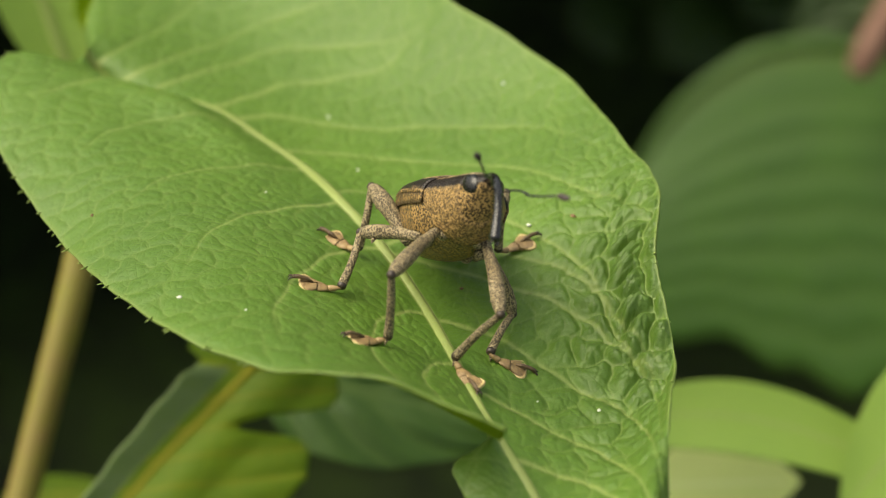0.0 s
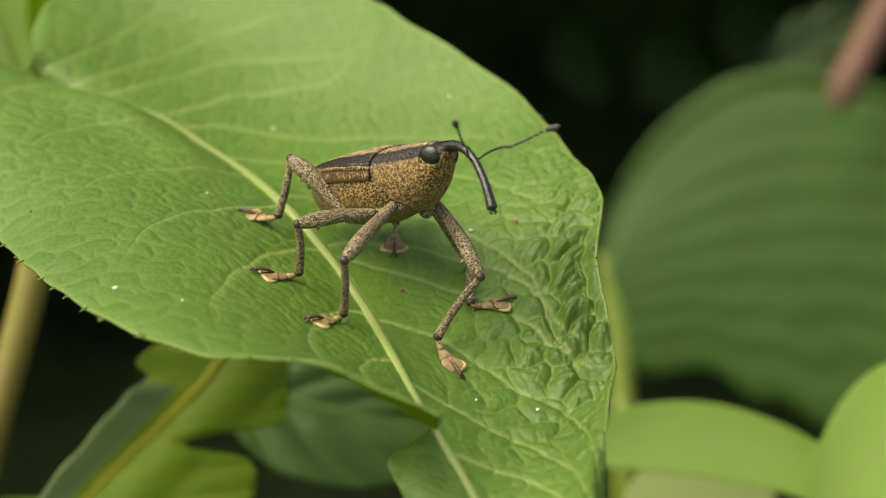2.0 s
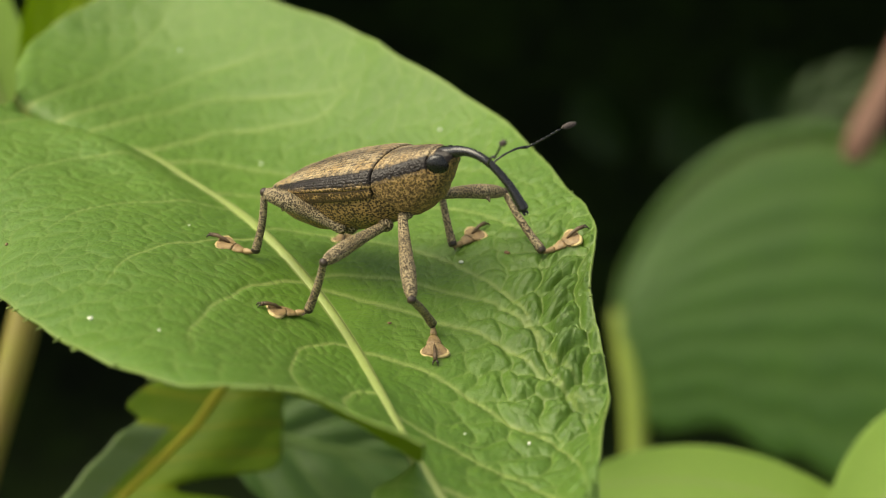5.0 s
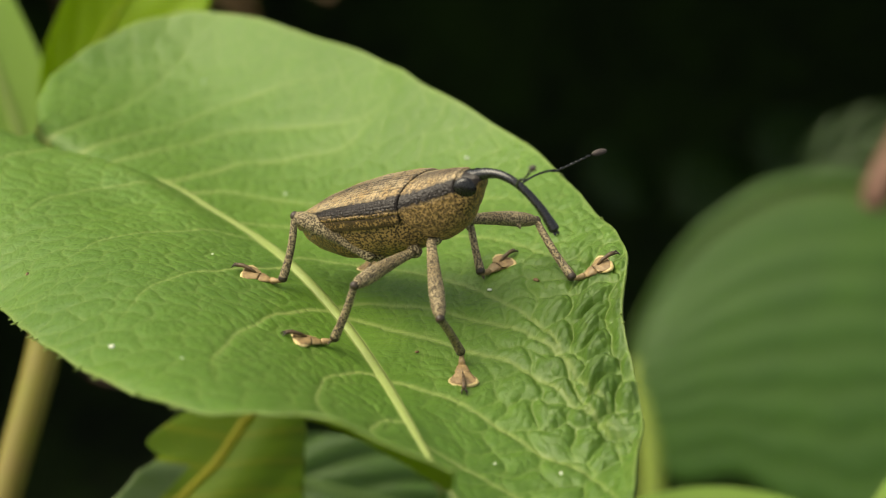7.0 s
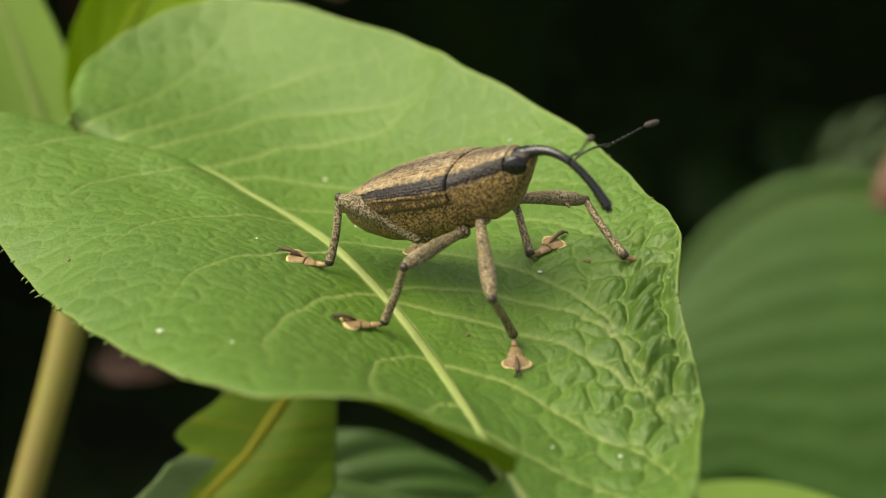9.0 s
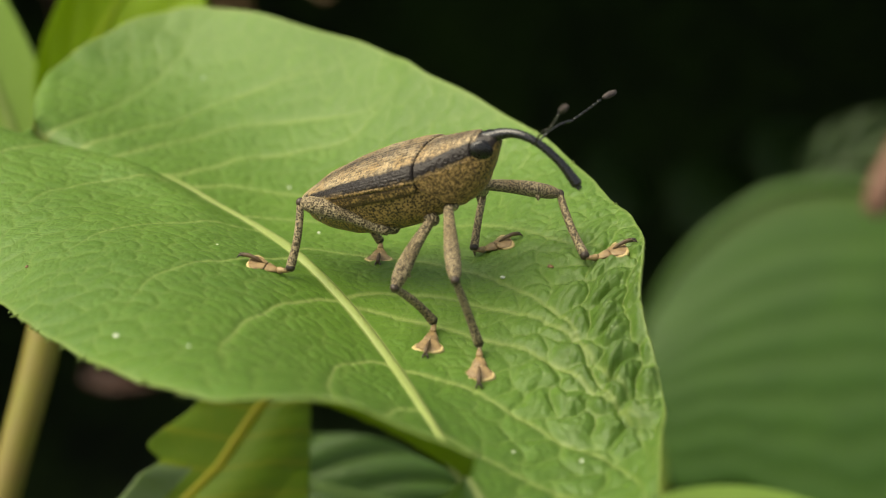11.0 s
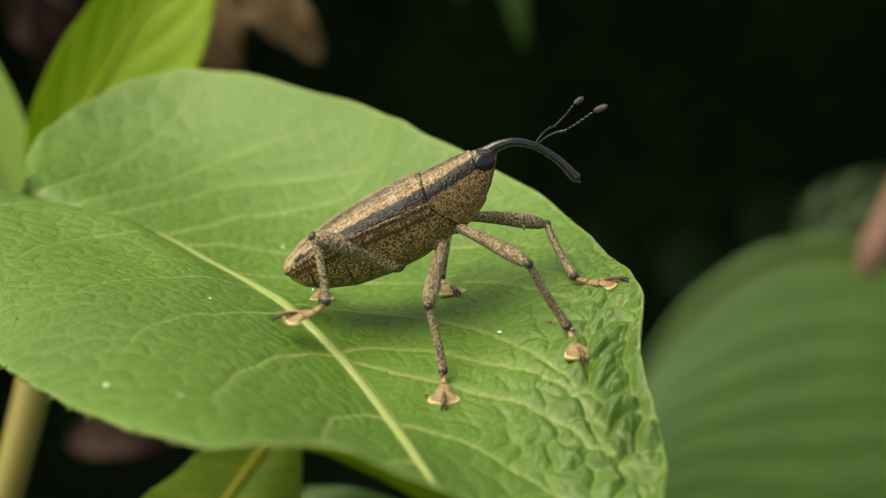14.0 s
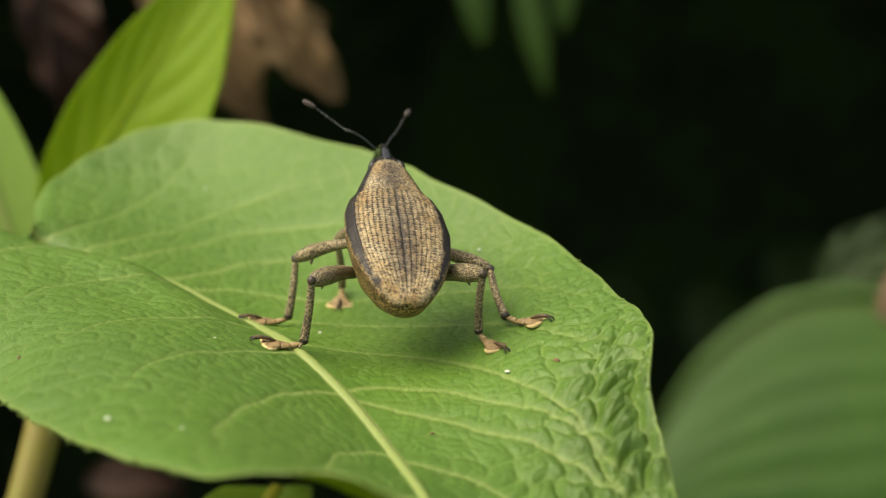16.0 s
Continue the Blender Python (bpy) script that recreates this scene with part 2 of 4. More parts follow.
tagged(sheet("ground", 60, 60, ground_at, SOIL), "forest soil, coloured near black for the deep shade", "ground", kind="structure")

# added hood, darkens the background: floor, back, unseen overhang, closed at both ends
SHADE_HOOD = [(-0.10, -0.13), (0.05, -0.20), (0.35, -0.44), (0.6, -0.56), (1.0, -0.54), (1.25, -0.3), (1.1, -0.06), (0.75, 0.0), (0.49, 0.01), (0.44, 0.10), (0.46, 0.2)]


def shade_hood_at(u, v):
    y, z = spline(SHADE_HOOD, np.array(u * (len(SHADE_HOOD) - 1)))
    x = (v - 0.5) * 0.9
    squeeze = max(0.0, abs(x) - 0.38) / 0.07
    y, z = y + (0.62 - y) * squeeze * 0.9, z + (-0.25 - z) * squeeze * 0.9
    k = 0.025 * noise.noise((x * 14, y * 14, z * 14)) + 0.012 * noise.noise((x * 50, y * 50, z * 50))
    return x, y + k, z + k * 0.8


tagged(sheet("backdrop", 90, 70, shade_hood_at, DARK_BACKDROP), "added dark hood behind the plants, its unseen overhang blocking sky light", "undergrowth", kind="structure")

# ---- the broad leaf ----
# stations along the midrib from the base to the tip, and the margin beside each, in millimetres
MIDRIB = [(-43, 26, -4.0), (-38, 22.5, -2.8), (-33, 19.5, -2.2), (-28.3, 16.7, -2.1), (-22.8, 10.5, -2.1), (-18.1, 3.6, -1.2), (-14.8, -4, 0.6),
          (-10.6, -10.7, -0.2), (-6.8, -18.2, -1.2), (-4.3, -26.4, -0.3), (-1.7, -34.4, -0.2), (2, -41.6, -2.1), (5.5, -50, -5), (9, -62, -9)]
RIGHT = [(-43, 26, -4.0), (-44.9, 36.4, -0.9), (-42.3, 44.9, 0.5), (-35.2, 50.7, 2.6), (-25.6, 50.2, 3.5), (-10.3, 36.6, 4.2), (-3.4, 27.8, 4.2),
         (6.7, 15, 3.1), (11.8, 0.9, 3.4), (13.9, -7.3, 3.8), (12.9, -16.1, 2.7), (13.9, -24.9, -1.3), (12.2, -36, 0.4), (11, -58, -7)]
LEFT = [(-43, 26, -4.0), (-49, 21, 2.5), (-51, 12, 3), (-46.6, 1.8, 2.1), (-42.7, -5.2, 1.5), (-38.5, -12.2, 1.4), (-34.6, -19.2, 3.1),
        (-30.5, -25.4, 4.5), (-24.3, -33.2, 6.4), (-17.3, -38.6, 7.7), (-9.3, -42.4, 9.9), (-0.4, -44.9, 7.3)]
LOWER = [(-1.0, -36.0, -0.7), (-4.0, -38.4, -1.5), (-3.8, -40.2, -1.9), (-2.5, -42.8, -3.0), (1.5, -52, -6.5), (9, -62.1, -9)]
SWELLS = [(-45, -15, -5.0), (-45, 0, -1.1), (-45, 20, 3.4), (-45, 45, -4.0), (-30, -45, -3.0), (-30, -30, -0.6), (-30, -15, 7.8), (-30, 0, 2.4), (-30, 20, -4.8),
          (-30, 45, -10.0), (-15, -45, 14.3), (-15, -30, -0.6), (-15, -15, -1.8), (-15, 0, -6.6), (-15, 20, -5.8), (-15, 45, -1.9), (0, -45, 2.5), (0, -30, -10.9),
          (0, -15, 1.1), (0, 0, -0.3), (0, 20, -3.6), (13, -45, -3.2), (13, -30, -7.4), (13, -15, 2.1), (13, 0, -4.0), (13, 20, -6.8)]


def swell(x, y):
    z = 13.7 + 0.2214 * x + 0.1682 * y
    for cx, cy, h in SWELLS:
        z = z + h * np.exp(-((x - cx) ** 2 + (y - cy) ** 2) / 512.0)
    return z


def cell_edges(x, y, size, seed):
    """Distance to the nearest cell border of a jittered grid, in cell sizes."""
    gx, gy = np.floor(x / size), np.floor(y / size)
    best, second = np.full(x.shape, 9.0), np.full(x.shape, 9.0)
    for dx in (-1, 0, 1):
        for dy in (-1, 0, 1):
            cx, cy = gx + dx, gy + dy
            h = np.sin(cx * 127.1 + cy * 311.7 + seed) * 43758.5453
            k = np.sin(cx * 269.5 + cy * 183.3 + seed) * 24634.6345
            px, py = cx + 0.22 + 0.56 * (h - np.floor(h)), cy + 0.22 + 0.56 * (k - np.floor(k))
            d = np.hypot(x / size - px, y / size - py)
            second = np.where(d < best, best, np.minimum(second, d))
            best = np.minimum(best, d)
    return second - best


# secondary veins: station where each leaves the midrib, then its drift and bend towards the margin
VEINS = {1: ((-0.9, 5.9, -1.0), (0.4, 6.0, -1.2), (1.25, 6.0, -1.5), (2.75, 4.2, -1.3), (3.3, 3.6, 1.5), (4.3, 3.2, 2.4), (5.9, 1.2, 6.0), (7.0, 1.2, 3.6), (7.2, 3.0, 1.6), (8.35, 2.3, 2.6), (9.55, 2.4, 2.5), (10.5, 2.4, 2.4), (11.4, 2.2, 2.0)),
         -1: ((1.75, 0.5, 0.1), (3.85, -1.9, 1.9), (5.0, -0.8, 0.85), (6.15, -1.1, 2.2), (7.1, -1.2, 3.0), (8.2, -1.8, 5.0), (9.1, -1.4, 4.5))}


def blade(s0, s1, ns, nw, margin, m0, m1, side, bank):
    """One half of the leaf between two stations: positions, vein strength and faces."""
    s = np.linspace(s0, s1, ns)[:, None] * np.ones((1, nw))
    w = np.linspace(0, 1, nw)[None, :] * np.ones((ns, 1))
    mid = spline(MIDRIB, s)
    edge = spline(margin, m0 + (s - s0) / (s1 - s0) * (m1 - m0))
    x = mid[..., 0] * (1 - w) + edge[..., 0] * w
    y = mid[..., 1] * (1 - w) + edge[..., 1] * w
    if bank:
        z = swell(x, y)
        z = z + (mid[..., 2] - swell(mid[..., 0], mid[..., 1])) * (1 - w) ** 3 + (edge[..., 2] - swell(edge[..., 0], edge[..., 1])) * w**4
    else:
        z = mid[..., 2] * (1 - w) + edge[..., 2] * w + 0.6 * np.sin(np.pi * w)
    reach = np.hypot(edge[..., 0] - mid[..., 0], edge[..., 1] - mid[..., 1]) + 1e-6
    out = w * reach
    if side < 0 and bank:  # the raised fold beside the base of the midrib
        z = z + np.interp(s, [0, 0.6, 2.2, 3.2, 4.4, 5.5], [-3.0, -1.5, 1.0, 1.9, 1.3, 0.0]) * np.exp(-(((out - 5.0) / 3.6) ** 2))
    step = np.linalg.norm(np.diff(spline(MIDRIB, np.linspace(0, 13, 131)), axis=0), axis=1)
    per = np.interp(s, np.linspace(0.05, 12.95, 130), step * 10) * (1 + 0.5 * w)
    run = np.interp(s, np.linspace(0.1, 13, 130), np.cumsum(step))
    # veins: paler, sunk a little below the blade that swells between them
    vein = np.where(out < 0.95 - 0.04 * s, 1.0, 0.0)
    ridge = np.zeros_like(w)
    gap = np.full_like(w, 9.0)
    for root, drift, bend in VEINS[side]:
        c = root + drift * w + bend * w * w + 0.05 * np.sin(9 * w + root * 5) + 0.018 * np.sin(31 * w + root * 11)
        d = np.abs(s - c) * per / np.sqrt(1 + ((drift + 2 * bend * w) * per / reach) ** 2)
        fade = np.clip(((1.02 if side > 0 else 0.88) - w) * 4, 0, 1)
        thick = 0.24 * (1 - 0.55 * w)
        vein = np.maximum(vein, np.clip(1.5 - d / thick, 0, 1) * fade * (0.85 - 0.45 * w))
        ridge = np.maximum(ridge, np.exp(-((d / 0.45) ** 2)) * fade)
        gap = np.minimum(gap, d + 9 * (1 - fade))
    # quilted cells between the veins, strongest towards the puffed right margin
    wx, wy = x + 0.5 * np.sin(y * 0.7) + 0.2 * np.sin(y * 1.9 + x), y + 0.5 * np.sin(x * 0.8 + 1) + 0.2 * np.sin(x * 2.1)
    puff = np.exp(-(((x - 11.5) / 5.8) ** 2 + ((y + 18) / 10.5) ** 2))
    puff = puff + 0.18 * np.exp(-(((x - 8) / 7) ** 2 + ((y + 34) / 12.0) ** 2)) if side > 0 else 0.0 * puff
    wa, wb = (wx, wy * 1.2) if side > 0 else (run / 1.7 + 0.25 * np.sin(out * 1.3), out + 0.3 * np.sin(run * 0.9) + 0.35 * run)
    e1 = cell_edges(wx, wy * 1.1, 3.0, 1.0)
    e2 = cell_edges(wa, wb, 1.15, 5.0)
    e3 = cell_edges(wx * 1.1, wy, 0.7, 9.0)
    dome = 1 - (1 - np.minimum(1, e1 / 0.8)) ** 2
    small = 1 - (1 - np.minimum(1, e2 / 0.75)) ** 2
    crinkle = np.minimum(1, e3 / 0.6)
    calm = np.clip(out / 2.0, 0, 1) * np.clip((1 - w) * reach / 0.8, 0.25, 1)
    swollen = 1 - np.exp(-((gap / 1.0) ** 2))
    fine = 0.07 + 0.10 * np.clip((w - 0.4) * 2.2, 0, 1) * np.clip((28 - y) / 12, 0, 1) if side > 0 else 0.085 * (1 - 0.75 * np.clip((w - 0.35) * 2.2, 0, 1))
    z = z + calm * ((0.12 * dome + 1.25 * puff * (dome - 0.5)) * (0.45 + 0.55 * swollen) + (fine + 0.05 * puff) * (small - 0.5) + (0.02 + 0.045 * puff) * (crinkle - 0.5) - (0.10 + 0.35 * puff) * ridge)
    tert = np.maximum(np.clip(1 - e1 / 0.075, 0, 1) * 0.38, np.clip(1 - e2 / 0.15, 0, 1) * 0.15)
    vein = np.maximum(vein, tert * np.clip(w * 5, 0, 1))
    vein = np.maximum(vein, 0.4 * np.clip((w - 0.985) * 100, 0, 1))
    # softly scalloped margin
    wob = np.clip((w - 0.85) / 0.15, 0, 1) ** 2
    z = z + wob * 0.12 * np.sin(s * 9 + side)
    verts = np.stack([x, y, z], -1).reshape(-1, 3) * S
    i = np.arange(ns - 1)[:, None] * nw + np.arange(nw - 1)[None, :]
    quads = np.stack([i, i + 1, i + nw + 1, i + nw], -1).reshape(-1, 4)
    if side > 0:
        quads = quads[:, ::-1]
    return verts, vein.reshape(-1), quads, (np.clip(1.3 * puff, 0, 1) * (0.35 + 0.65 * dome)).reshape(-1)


def build_leaf():
    pieces = [blade(0.02, 13.0, 720, 190, RIGHT, 0.02, 13.0, 1, True), blade(0.02, 10.2, 560, 180, LEFT, 0.02, 11.0, -1, True), blade(10.22, 13.0, 90, 30, LOWER, 0.0, 5.0, -1, False)]
    verts, veins, faces, puff_tints, o = [], [], [], [], 0
    for v, a, f, c in pieces:
        verts.append(v), veins.append(a), faces.append(f + o), puff_tints.append(c)
        o += len(v)
    verts, veins, faces, puff_tints = np.vstack(verts), np.hstack(veins), np.vstack(faces), np.hstack(puff_tints)
    root = new("leaf")
    tagged(root, "broad green leaf with a pale midrib, puckered at one margin", "leaf")
    me = mesh_of("blade", verts.tolist(), faces.tolist(), LEAF)
    me.attributes.new("vein", "FLOAT", "POINT").data.foreach_set("value", veins.astype(np.float32))
    me.attributes.new("puff_tint", "FLOAT", "POINT").data.foreach_set("value", puff_tints.astype(np.float32))
    ob = part("blade", me, root)
    thick = ob.modifiers.new("thickness", "SOLIDIFY")
    thick.thickness, thick.offset, thick.material_offset = 0.00022, -1, 1
    me.materials.append(UNDERLEAF)
    # raised midrib
    u = np.linspace(0, 12.6, 90)
    line = spline(MIDRIB, u) * S
    tree = BVHTree.FromPolygons([Vector(v) for v in verts], faces.tolist())
    rib = tube([tuple(p + np.array([0, 0, -0.00030])) for p in line], [S * (0.84 - 0.034 * a) for a in u], 10)
    vm = mesh_of("midrib", *rib, LEAF)
    vm.attributes.new("vein", "FLOAT", "POINT").data.foreach_set("value", [1.0] * len(vm.vertices))
    part("midrib", vm, root, "pale yellow-green midrib")
    # petiole behind the base
    pet = tube([(-0.0425, 0.0257, -0.0041), (-0.045, 0.0275, -0.008), (-0.046, 0.0285, -0.011)], [0.0006, 0.0008, 0.0009], 10)
    pm = mesh_of("petiole", *pet, STEM)
    part("petiole", pm, root)
    # short bristles along the margin
    rnd = random.Random(4)
    hairs = []
    for margin, n in ((RIGHT, 26), (LEFT, 44)):
        for k in range(n):
            p = spline(margin, np.array(0.5 + (len(margin) - 1.0) * (k + rnd.random()) / n)) * S
            q = spline(MIDRIB, np.array(0.5 + (len(margin) - 1.0) * k / n)) * S
            d = Vector(p - q).normalized()
            p = Vector(p)
            tip = p + d * rnd.uniform(0.0001, 0.00035 if margin is RIGHT else 0.0006) + Vector((0, 0, rnd.uniform(-0.0003, 0.0001)))
            hairs.append(tube([p - d * 0.0002, (p + tip) / 2, tip], [0.0001, 0.00008, 0.00003], 5))
    hm = mesh_of("margin_bristles", *joined(*hairs), LEAF)
    hm.attributes.new("vein", "FLOAT", "POINT").data.foreach_set("value", [0.6] * len(hm.vertices))
    tagged(part("margin_bristles", hm, root), kind="stuff")
    return root, tree


leaf, leaf_tree = build_leaf()


def leaf_height(x, y):
    """Height of the blade in millimetres above the leaf's own origin."""
    hit = leaf_tree.ray_cast(Vector((x * S, y * S, 0.05)), Vector((0, 0, -1)))
    return hit[0].z / S if hit[0] else 0.0


# ---- crumbs and seeds on the leaf ----
def crumb(name, label, category, x, y, size, material, seed):
    rnd = random.Random(seed)
    v, f = ball((0, 0, 0), (size * S, size * S * 0.75, size * S * 0.5), 6, 8)
    v = [p * rnd.uniform(0.8, 1.15) for p in v]
    root = new(name, mesh_of(name, v, f, material))
    root["spot"] = (x, y, leaf_height(x, y) + size * 0.35, rnd.uniform(0, 180))
    return tagged(root, label, category, "specks on the leaf")


CRUMBS = [crumb("white_crumb", "small round white dropping on the leaf", "crumb", -25.7, -27.0, 0.26, CRUMB, 1),
          crumb("white_crumb", "tiny pale flake on the leaf", "crumb", 2.5, -8.1, 0.24, CRUMB, 2),
          crumb("seed", "small brown seed on the leaf", "seed", 6.4, -8.1, 0.30, SEED, 3),
          crumb("white_crumb", "tiny pale flake on the leaf", "crumb", 7.5, -29.8, 0.18, CRUMB, 4),
          crumb("white_crumb", "tiny pale flake on the leaf", "crumb", -17.2, 18.5, 0.2, CRUMB, 5),
          crumb("white_crumb", "tiny pale flake on the leaf", "crumb", -13.5, 5.5, 0.18, CRUMB, 6),
          crumb("white_crumb", "tiny pale flake on the leaf", "crumb", 0.7, 17.0, 0.22, CRUMB, 7),
          crumb("seed", "tiny brown grain on the leaf", "seed", -35.8, -10.5, 0.2, SEED, 8),
          crumb("white_crumb", "tiny pale flake on the leaf", "crumb", -20.2, -29.2, 0.13, CRUMB, 9),
          crumb("white_crumb", "tiny pale flake on the leaf", "crumb", -21.0, -6.3, 0.13, CRUMB, 10),
          crumb("seed", "tiny brown grain on the leaf", "seed", -3.5, -15.6, 0.2, SEED, 11),
          crumb("white_crumb", "tiny pale flake on the leaf", "crumb", -28.1, 42.0, 0.16, CRUMB, 12),
          crumb("white_crumb", "tiny pale flake on the leaf", "crumb", 2.6, -29.2, 0.12, CRUMB, 13)]


# ---- plants behind ----
def plain_leaf(name, label, base, tip, up, wide_a, wide_b, material, sag=0.1, folds=0, fold_depth=0.0, cup=0.0, lobes=0, ruffle=0.0, rake=0.35, bow=0.0, width=0.0011, heart=0.0):
    """A leaf from base to tip; wide_a and wide_b are the half widths on its two sides."""
    base, tip, up = Vector(base), Vector(tip), Vector(up).normalized()
    ax = tip - base
    length = ax.length
    ax.normalize()
    across = up.cross(ax).normalized()
    up = ax.cross(across).normalized()
    ns, nw = 110, 33
    verts, veins = [], []
    for i in range(ns + 1):
        s = i / ns
        shape = (math.sin(math.pi * min(1, s**0.75)) ** 0.75) if 0 < s < 1 else 0.0
        for j in range(-nw, nw + 1):
            w = j / nw
            half = wide_a if w > 0 else wide_b
            half = half * shape * (1 + lobes * 0.18 * math.sin(s * 26 + 1) * abs(w))
            fold = 0.0
            r = 0.0
            if folds:
                ph = folds * (s - rake * abs(w) * (0.5 + s))
                fold = fold_depth * abs(math.sin(math.pi * ph)) * min(1, abs(w) * 3)
                r = max(0.0, 1 - abs(ph - round(ph)) * (4 if heart else 9)) * 0.7
            z = -sag * length * (s - 0.35) ** 2 * 2 + cup * half * w * w + fold + ruffle * math.sin(s * 17 + w * 2) * abs(w) ** 2
            verts.append(base + ax * (s * length - (heart * half * w * w if w < 0 else 0.0)) + across * (w * half + bow * length * (s - 0.35) ** 2) + up * z)
            veins.append(max(r, 1.0 if abs(j) <= 1 and s < 0.97 else 0.0))
    n = 2 * nw + 1
    faces = [(i * n + j, (i + 1) * n + j, (i + 1) * n + j + 1, i * n + j + 1) for i in range(ns) for j in range(n - 1)]
    root = new(name)
    tagged(root, label, "leaf")
    me = mesh_of("blade", verts, faces, material)
    me.attributes.new("vein", "FLOAT", "POINT").data.foreach_set("value", veins)
    ob = part("blade", me, root)
    t = ob.modifiers.new("thickness", "SOLIDIFY")
    t.thickness, t.offset = 0.0003, -1
    rib = tube([verts[i * n + nw] - up * 0.0004 for i in range(0, ns - 3, 4)], [width * (1 - 0.75 * i / ns) for i in range(0, ns - 3, 4)], 8)
    rm = mesh_of("midrib", *rib, material)
    rm.attributes.new("vein", "FLOAT", "POINT").data.foreach_set("value", [1.0] * len(rm.vertices))
    part("midrib", rm, root)
    return root


def stalk(name, label, category, points, radii, material, knots=()):
    pts = spline(points, np.linspace(0, len(points) - 1, 40))
    rad = np.interp(np.linspace(0, 1, 40), np.linspace(0, 1, len(radii)), radii)
    for at, h, wd in knots:
        rad = rad * (1 + h * np.exp(-(((np.linspace(0, 1, 40) - at) / wd) ** 2)))
    root = tagged(new(name), label, category)
    part("shaft", mesh_of("shaft", *tube([tuple(p) for p in pts], list(rad), 16), material), root)
    for at, h, wd in knots:
        i = int(at * 39)
        a, b, r = Vector(pts[i]), Vector(pts[min(i + 2, 39)]), rad[i] * 1.06
        d = (b - a) * 0.25
        part("node", mesh_of("node", *tube([a - d, a - d * 0.4, a + d * 0.4, a + d], [r * 0.9, r * 1.05, r * 1.05, r * 0.9], 16), material), root, "thickened ring where a leaf was")
    return root


# the lobed leaf: half widths to both sides of a slanting midrib, in millimetres down its length
LOBE_V = [-5, 0, 4.9, 9.9, 16.2, 21.8, 28]
LOBE_MID = [3.2, 0, -2.9, -7.5, -13.4, -17.9, -23]


def lobed_leaf():
    rv, ru = [-5, 8.5, 9.8, 10.2, 10.8, 11.8, 12.5, 12.9, 13.5, 15, 18, 21, 24, 28], [6.9, 6.9, 6.0, 3, -1, -4.5, -4.5, 0, 2.6, 3.7, 3.4, 1.0, -6, -22.9]
    lv, lu = [-5, -3.9, 2.4, 3.0, 4.2, 5.6, 17, 22, 28], [-2.5, -3.9, -10.6, -10.6, -9.0, -9.6, -18.6, -22, -23.1]
    verts, veins = [], []
    ns, nw = 150, 24
    down, right, up = Vector((0, -0.8, -0.6)), Vector((1, 0, 0)), Vector((0, -0.6, 0.8))
    for i in range(ns + 1):
        v = -5 + 33 * i / ns
        m = np.interp(v, LOBE_V, LOBE_MID)
        for j in range(-nw, nw + 1):
            w = j / nw
            if w > 0:
                edge = np.interp(v, rv, ru)
                u = m + (edge - m) * w
                z = 0.9 * math.sin(math.pi * min(1, (u - m) / 9)) + 0.35 * abs(math.sin(v * 0.9 + 0.2 * (u - m))) * w - 0.8 * w**3
            else:
                edge = np.interp(v, lv, lu)
                u = m + (edge - m) * -w
                fold = min(1.0, max(0.0, (v - 4.0) / 3.0))
                z = 0.1 * (m - u) + fold * max(0.0, -w - 0.45) * 0.9 * (m - edge) + 0.3 * math.sin(v * 1.3) * w * w
            verts.append(Vector((-0.0238, 0.0276, -0.0365)) + (right * u + down * v + up * z) * S)
            rib = max(0.0, 1 - abs(((v + 0.12 * abs(u - m)) / 3.6) % 1 - 0.5) * 9) * 0.5
            veins.append(1.0 if abs(u - m) < 0.45 else rib)
    n = 2 * nw + 1
    faces = [(i * n + j, (i + 1) * n + j, (i + 1) * n + j + 1, i * n + j + 1) for i in range(ns) for j in range(n - 1)]
    root = tagged(new("lobed_leaf"), "olive green lobed leaf with a yellow midrib", "leaf")
    me = mesh_of("blade", verts, faces, LOW_LEAF)
    me.materials.append(DULL_LEAF)
    for k, face in enumerate(me.polygons):  # the folded flank turns its dull underside up
        if k % (n - 1) < 0.55 * nw and k // (n - 1) > 0.30 * ns:
            face.material_index = 1
    me.attributes.new("vein", "FLOAT", "POINT").data.foreach_set("value", veins)
    t = part("blade", me, root).modifiers.new("thickness", "SOLIDIFY")
    t.thickness, t.offset = 0.0003, -1
    rm = mesh_of("midrib", *tube([verts[i * n + nw] for i in range(0, ns, 5)], [0.0007 - 0.0004 * i / ns for i in range(0, ns, 5)], 8), LOW_LEAF)
    rm.attributes.new("vein", "FLOAT", "POINT").data.foreach_set("value", [1.0] * len(rm.vertices))
    part("midrib", rm, root, "yellow midrib")
    return root


# the ribbed leaf far behind: its midrib and its lower margin, side by side
FAN_RIB = [(0.0498, 0.2735, -0.1779), (0.0530, 0.2813, -0.1663), (0.0632, 0.2887, -0.1535), (0.0786, 0.2939, -0.1422), (0.0954, 0.2953, -0.1360), (0.1178, 0.2913, -0.1358), (0.1656, 0.2743, -0.1469)]
FAN_EDGE = [(0.0512, 0.2678, -0.1854), (0.0548, 0.2565, -0.2001), (0.0818, 0.2499, -0.2022), (0.1009, 0.2422, -0.2079), (0.1243, 0.2371, -0.2089), (0.1487, 0.2314, -0.2103), (0.1770, 0.2262, -0.2102)]


